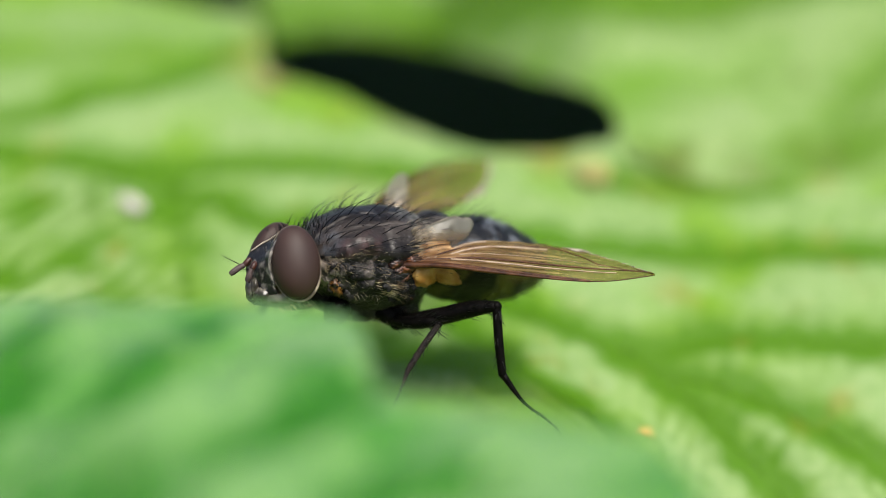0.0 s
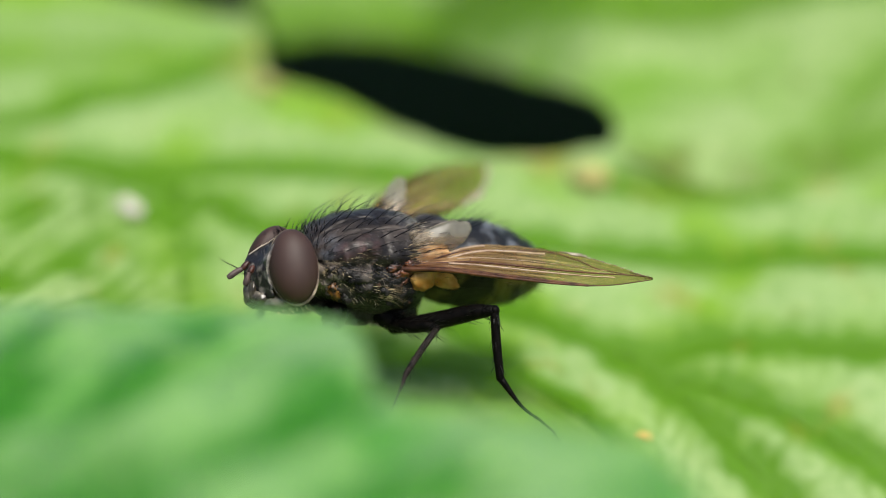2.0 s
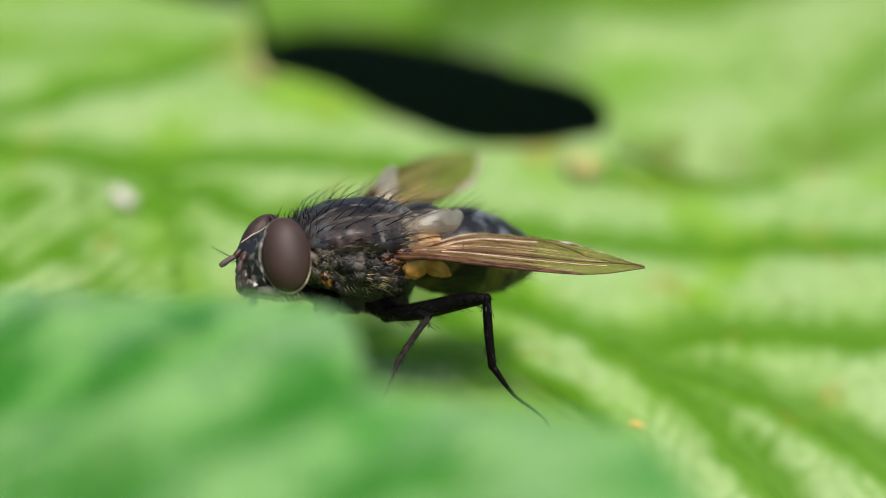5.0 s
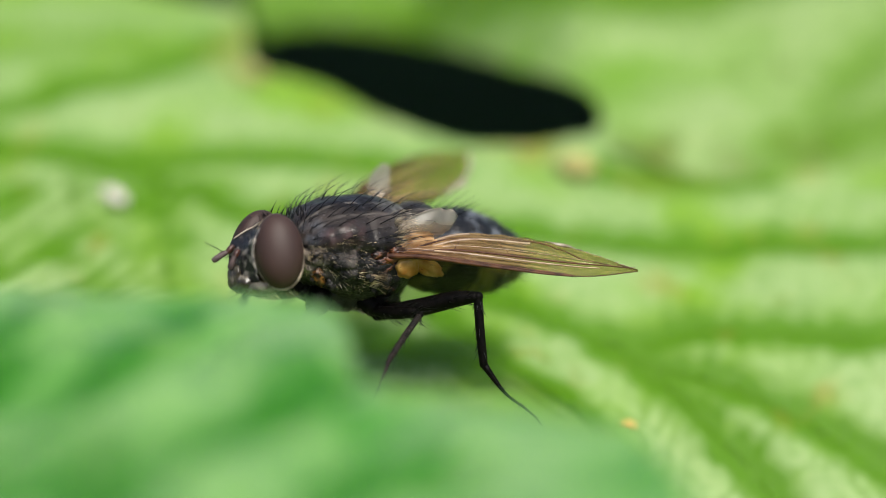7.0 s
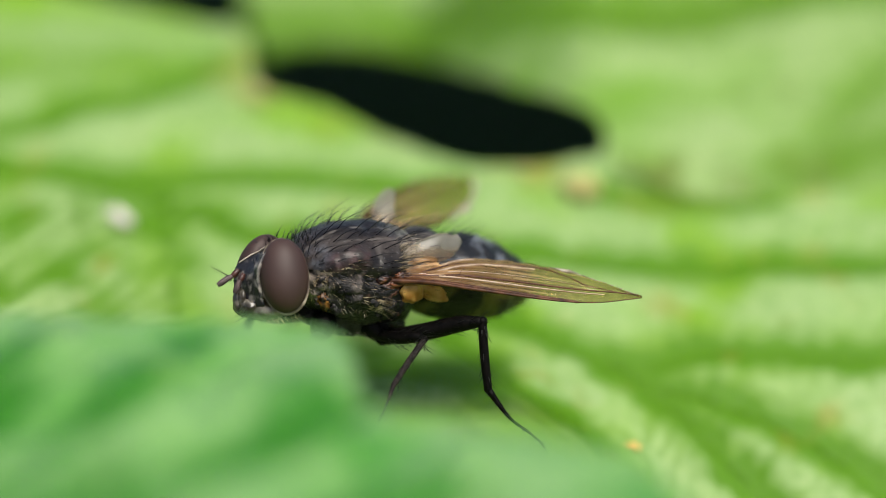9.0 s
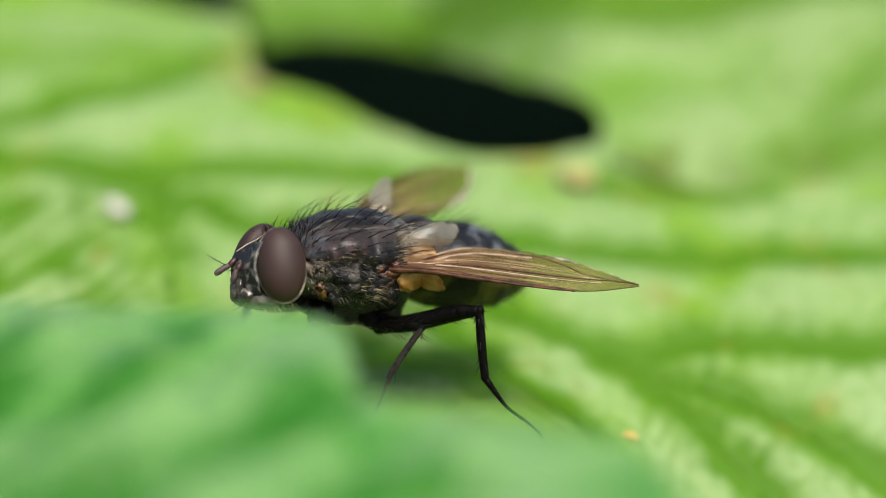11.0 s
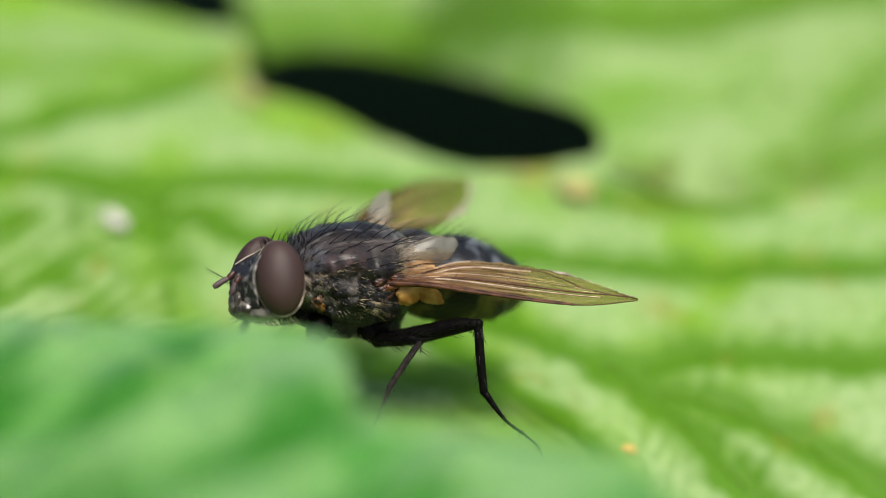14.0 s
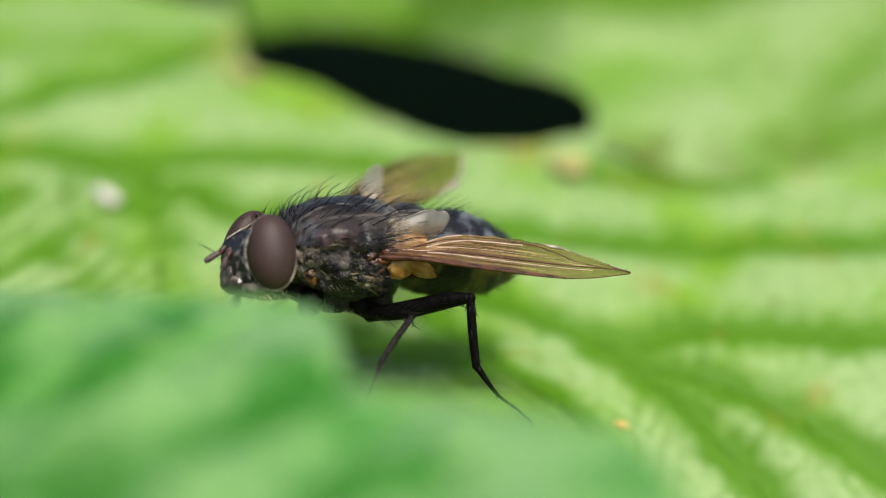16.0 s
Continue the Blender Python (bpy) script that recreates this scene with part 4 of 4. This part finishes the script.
wing([(-0.35, -1.28, 0.20), (-0.9, -2.2, 0.50), (-1.6, -3.0, 0.74), (-3.2, -4.2, 1.04), (-4.6, -4.85, 1.20), (-5.75, -5.0, 1.15)],
     [(-0.75, -1.20, 0.50), (-1.4, -1.15, 0.66), (-2.2, -1.2, 0.74), (-3.5, -1.9, 0.84), (-5.0, -3.5, 0.98), (-5.73, -4.95, 1.15)], -1, "brownish translucent wing, veined, held half open")

flap_edge = between([(0, 0.22), (0.08, 0.40), (0.20, 0.58), (0.38, 0.72), (0.56, 0.82), (0.68, 0.85), (0.73, 0.81), (0.78, 0.79), (0.88, 0.81), (0.95, 0.76), (1, 0.62)])
for side in (1, -1):
    rows = []
    for i in range(29):
        u = i / 28
        low = Vector((-0.80 - 1.30 * u, 1.22 * side, 0.52 + 0.18 * u + 0.7 * max(0.0, u - 0.80)))
        high = Vector((-0.74 - 1.64 * u, (0.98 + 0.1 * u) * side, 0.55 + flap_edge(u)))
        if side < 0:
            high += Vector((0.30, -1.15, 0.26))
            low.y -= 0.45
            low.x, high.x = -1.42 + 0.38 * (low.x + 1.15), -1.56 + 0.42 * (high.x + 1.15)
        rows.append([low.lerp(high, j / 10) + Vector((0, side * 0.16 * math.sin(math.pi * j / 10) * math.sin(math.pi * (0.1 + 0.8 * u)), 0)) for j in range(11)])
    bm = bmesh.new()
    sheet(bm, rows, 0.02)
    calypter = part("calypter", bm, CALYPTER, fly, "whitish translucent flap at the wing root")
    bm = bmesh.new()
    tube(bm, [row[-1] for row in rows], [0.011] * 29, 58, 6)
    part("hem", bm, SILVER, calypter)
    bm = bmesh.new()
    blob(bm, (-0.95, 1.42 * side, -0.08), (0.34, 0.14, 0.33), (0, 25, 0), 28, 0.3, 2.0)
    blob(bm, (-1.52, 1.40 * side, -0.08), (0.50, 0.09, 0.22), (0, -24, 0), 28, 0.5, 2.2)
    part("wing_root", bm, AMBER, fly, "amber yellow skin below the wing root")
    bm = bmesh.new()
    blob(bm, (-1.22, 1.33 * side, 0.50), (0.58, 0.08, 0.15), (0, 8, 0), 32, 0.35, 2.4)
    blob(bm, (-1.16, 1.24 * side, 0.62), (0.52, 0.06, 0.17), (0, 12, 0), 28, 0.12, 1.5)
    part("alula", bm, TAWNY, fly, "pale tawny fold at the wing root")
    bm = bmesh.new()
    for x, z, r in ((-0.45, 0.12, 0.19), (-0.62, 0.32, 0.15), (-0.22, 0.02, 0.16), (-0.72, 0.16, 0.14), (-0.36, -0.16, 0.16), (-0.95, 0.28, 0.13), (-0.10, 0.22, 0.14)):
        blob(bm, (x, 1.36 * side, z), (r * 1.35, r * 0.6, r * 0.8), (0, 20, 0), 24, 0.75, 4)
    part("wing_joint", bm, RUSSET, fly, "russet plates at the wing joint")


# legs
def leg(coxa, hip, knee, ankle, foot, thick, side, shin=LEG):
    p = [Vector((q[0], q[1] * side, q[2])) for q in (coxa, hip, knee, ankle, *foot)]
    bm = bmesh.new()
    tube(bm, [p[0], p[0].lerp(p[1], 0.5), p[1]], [thick * 1.5, thick * 1.6, thick * 0.9], 10, 14)
    blob(bm, p[0].lerp(p[1], 0.6), (thick * 1.55, thick * 1.2, thick * 1.35), (0, 0, 0), 18, 0.15)
    ob = part("leg", bm, LEG, fly, "thin black bristly leg", at=p[0])
    at = p[0]

    coat = bmesh.new()

    def sub(name, line, radii, material, hairs, out):
        bm = bmesh.new()
        tube(bm, line, radii, 20, 12)
        for q, r in ((line[0], radii[0]), (line[-1], radii[-1])):
            blob(bm, q, (r * 1.04, r * 1.04, r * 1.04), n=12)
        path = curve(line, 20)
        for k in range(hairs):
            q = path[int(random.random() * 20)]
            way = (line[-1] - line[0]).normalized()
            a = Vector([random.gauss(0, 1) for _ in range(3)])
            a = (a - way * a.dot(way)).normalized()
            bristle(coat, q + a * radii[1] * 0.7, a * 0.8 + way * 0.8, random.uniform(0.12, out), 0.009, way * 0.5, n=4)
        piece = part(name, bm, material, None, at=at)
        piece.parent, piece.location = ob, (0, 0, 0)

    sub("femur", [p[1], p[1].lerp(p[2], 0.4) - Vector((0, 0, 0.02)), p[1].lerp(p[2], 0.78) + Vector((0, 0, 0.04)), p[2]], [thick * 0.8, thick, thick * 0.90, thick * 0.56], LEG, 46, 0.38)
    sub("tibia", [p[2], p[2].lerp(p[3], 0.5) + Vector((0.02, 0, 0)), p[3]], [thick * 0.50, thick * 0.52, thick * 0.46], shin, 28, 0.24)
    tarsus = p[3:]
    sub("tarsus", tarsus, [thick * 0.42] + [thick * 0.22 * (1 - 0.85 * k / len(tarsus)) for k in range(1, len(tarsus))], shin, 26, 0.16)
    fur = tagged(part("bristles", coat, HAIR, None, at=at), kind="stuff")
    fur.parent, fur.location = ob, (0, 0, 0)
    return ob


def limbs(side):
    lift = 0.0 if side > 0 else 0.95
    return [
        leg((-0.55, 0.45, -1.10), (-0.62, 0.75, -1.60), (-2.55, 2.60, -0.61), (-2.69, 3.10, -2.31), [(-3.20, 3.52, -2.98), (-3.70, 3.89, -3.33), (-4.20, 3.85, -3.80 + lift), (-4.50, 3.60, -4.66 + lift)], 0.24, side),
        leg((-0.15, 0.55, -1.2), (-0.42, 0.95, -1.46), (-1.12, 2.2, -1.20), (-0.03, 2.9, -2.19), [(0.28, 3.2, -2.66), (0.75, 3.55, -3.5), (1.1, 3.85, -4.42)], 0.17, side, SHIN if side > 0 else LEG),
        leg((1.05, 0.55, -1.05), (1.25, 0.85, -1.5), (2.1, 1.7, -1.75), (2.0, 2.2, -3.0), [(2.2, 2.4, -3.6), (2.5, 2.5, -4.0), (2.8, 2.6, -4.62)], 0.22, side),
    ]


LEGS = limbs(1) + limbs(-1)


# ---- what moves ----
def motions():
    """The fly rocks on its standing feet: millimetres along x and z, and degrees about y and z, round its wing root."""
    rock = [
        (0.0, 0, 0, 0.0, 0.0), (3.7, 0, 0, 0.15, 0.08), (5.8, 0.03, 0.02, 0.60, 0.41), (6.0, 0.01, 0.02, 0.78, 0.40),
        (6.4, 0.0, 0.02, 0.90, 0.50), (6.5, -0.16, 0.09, -1.76, -0.84), (6.6, 0.0, 0.02, 1.20, 0.60), (7.0, 0.04, 0.02, 1.60, 0.88),
        (7.5, 0.02, 0.02, 1.67, 0.95), (8.0, 0.01, 0.01, 1.62, 0.80), (8.5, 0.05, -0.04, 2.02, 0.95), (9.2, 0.03, -0.04, 1.95, 0.85),
        (11.5, 0.05, -0.02, 1.90, 1.00), (12.0, 0.05, -0.02, 1.86, 0.99), (12.5, 0.08, -0.02, 1.96, 0.94), (14.0, 0.06, -0.03, 2.05, 0.92),
        (14.5, 0.06, -0.03, 1.90, 0.98), (16.0, 0.06, -0.01, 1.86, 0.88),
    ]
    pivot = Matrix.Translation((-0.00072, 0, 0.00325))
    places, stands = [], [[] for _ in LEGS]
    rest = REST.to_3x3().to_4x4()
    homes = [ob.location.copy() for ob in LEGS]
    for t, dx, dz, a, b in rock:
        turn = Matrix.Rotation(radians(a), 4, "Y") @ Matrix.Rotation(radians(b), 4, "Z")
        places.append((t, Matrix.Translation((dx * MM, 0, dz * MM)) @ pivot @ turn @ pivot.inverted() @ REST))
        back = rest.inverted() @ turn.inverted() @ rest
        for home, rows in zip(homes, stands):
            rows.append((t, Matrix.Translation(home) @ back))
    walk(fly, places)
    for ob, rows in zip(LEGS, stands):
        walk(ob, rows)


motions()
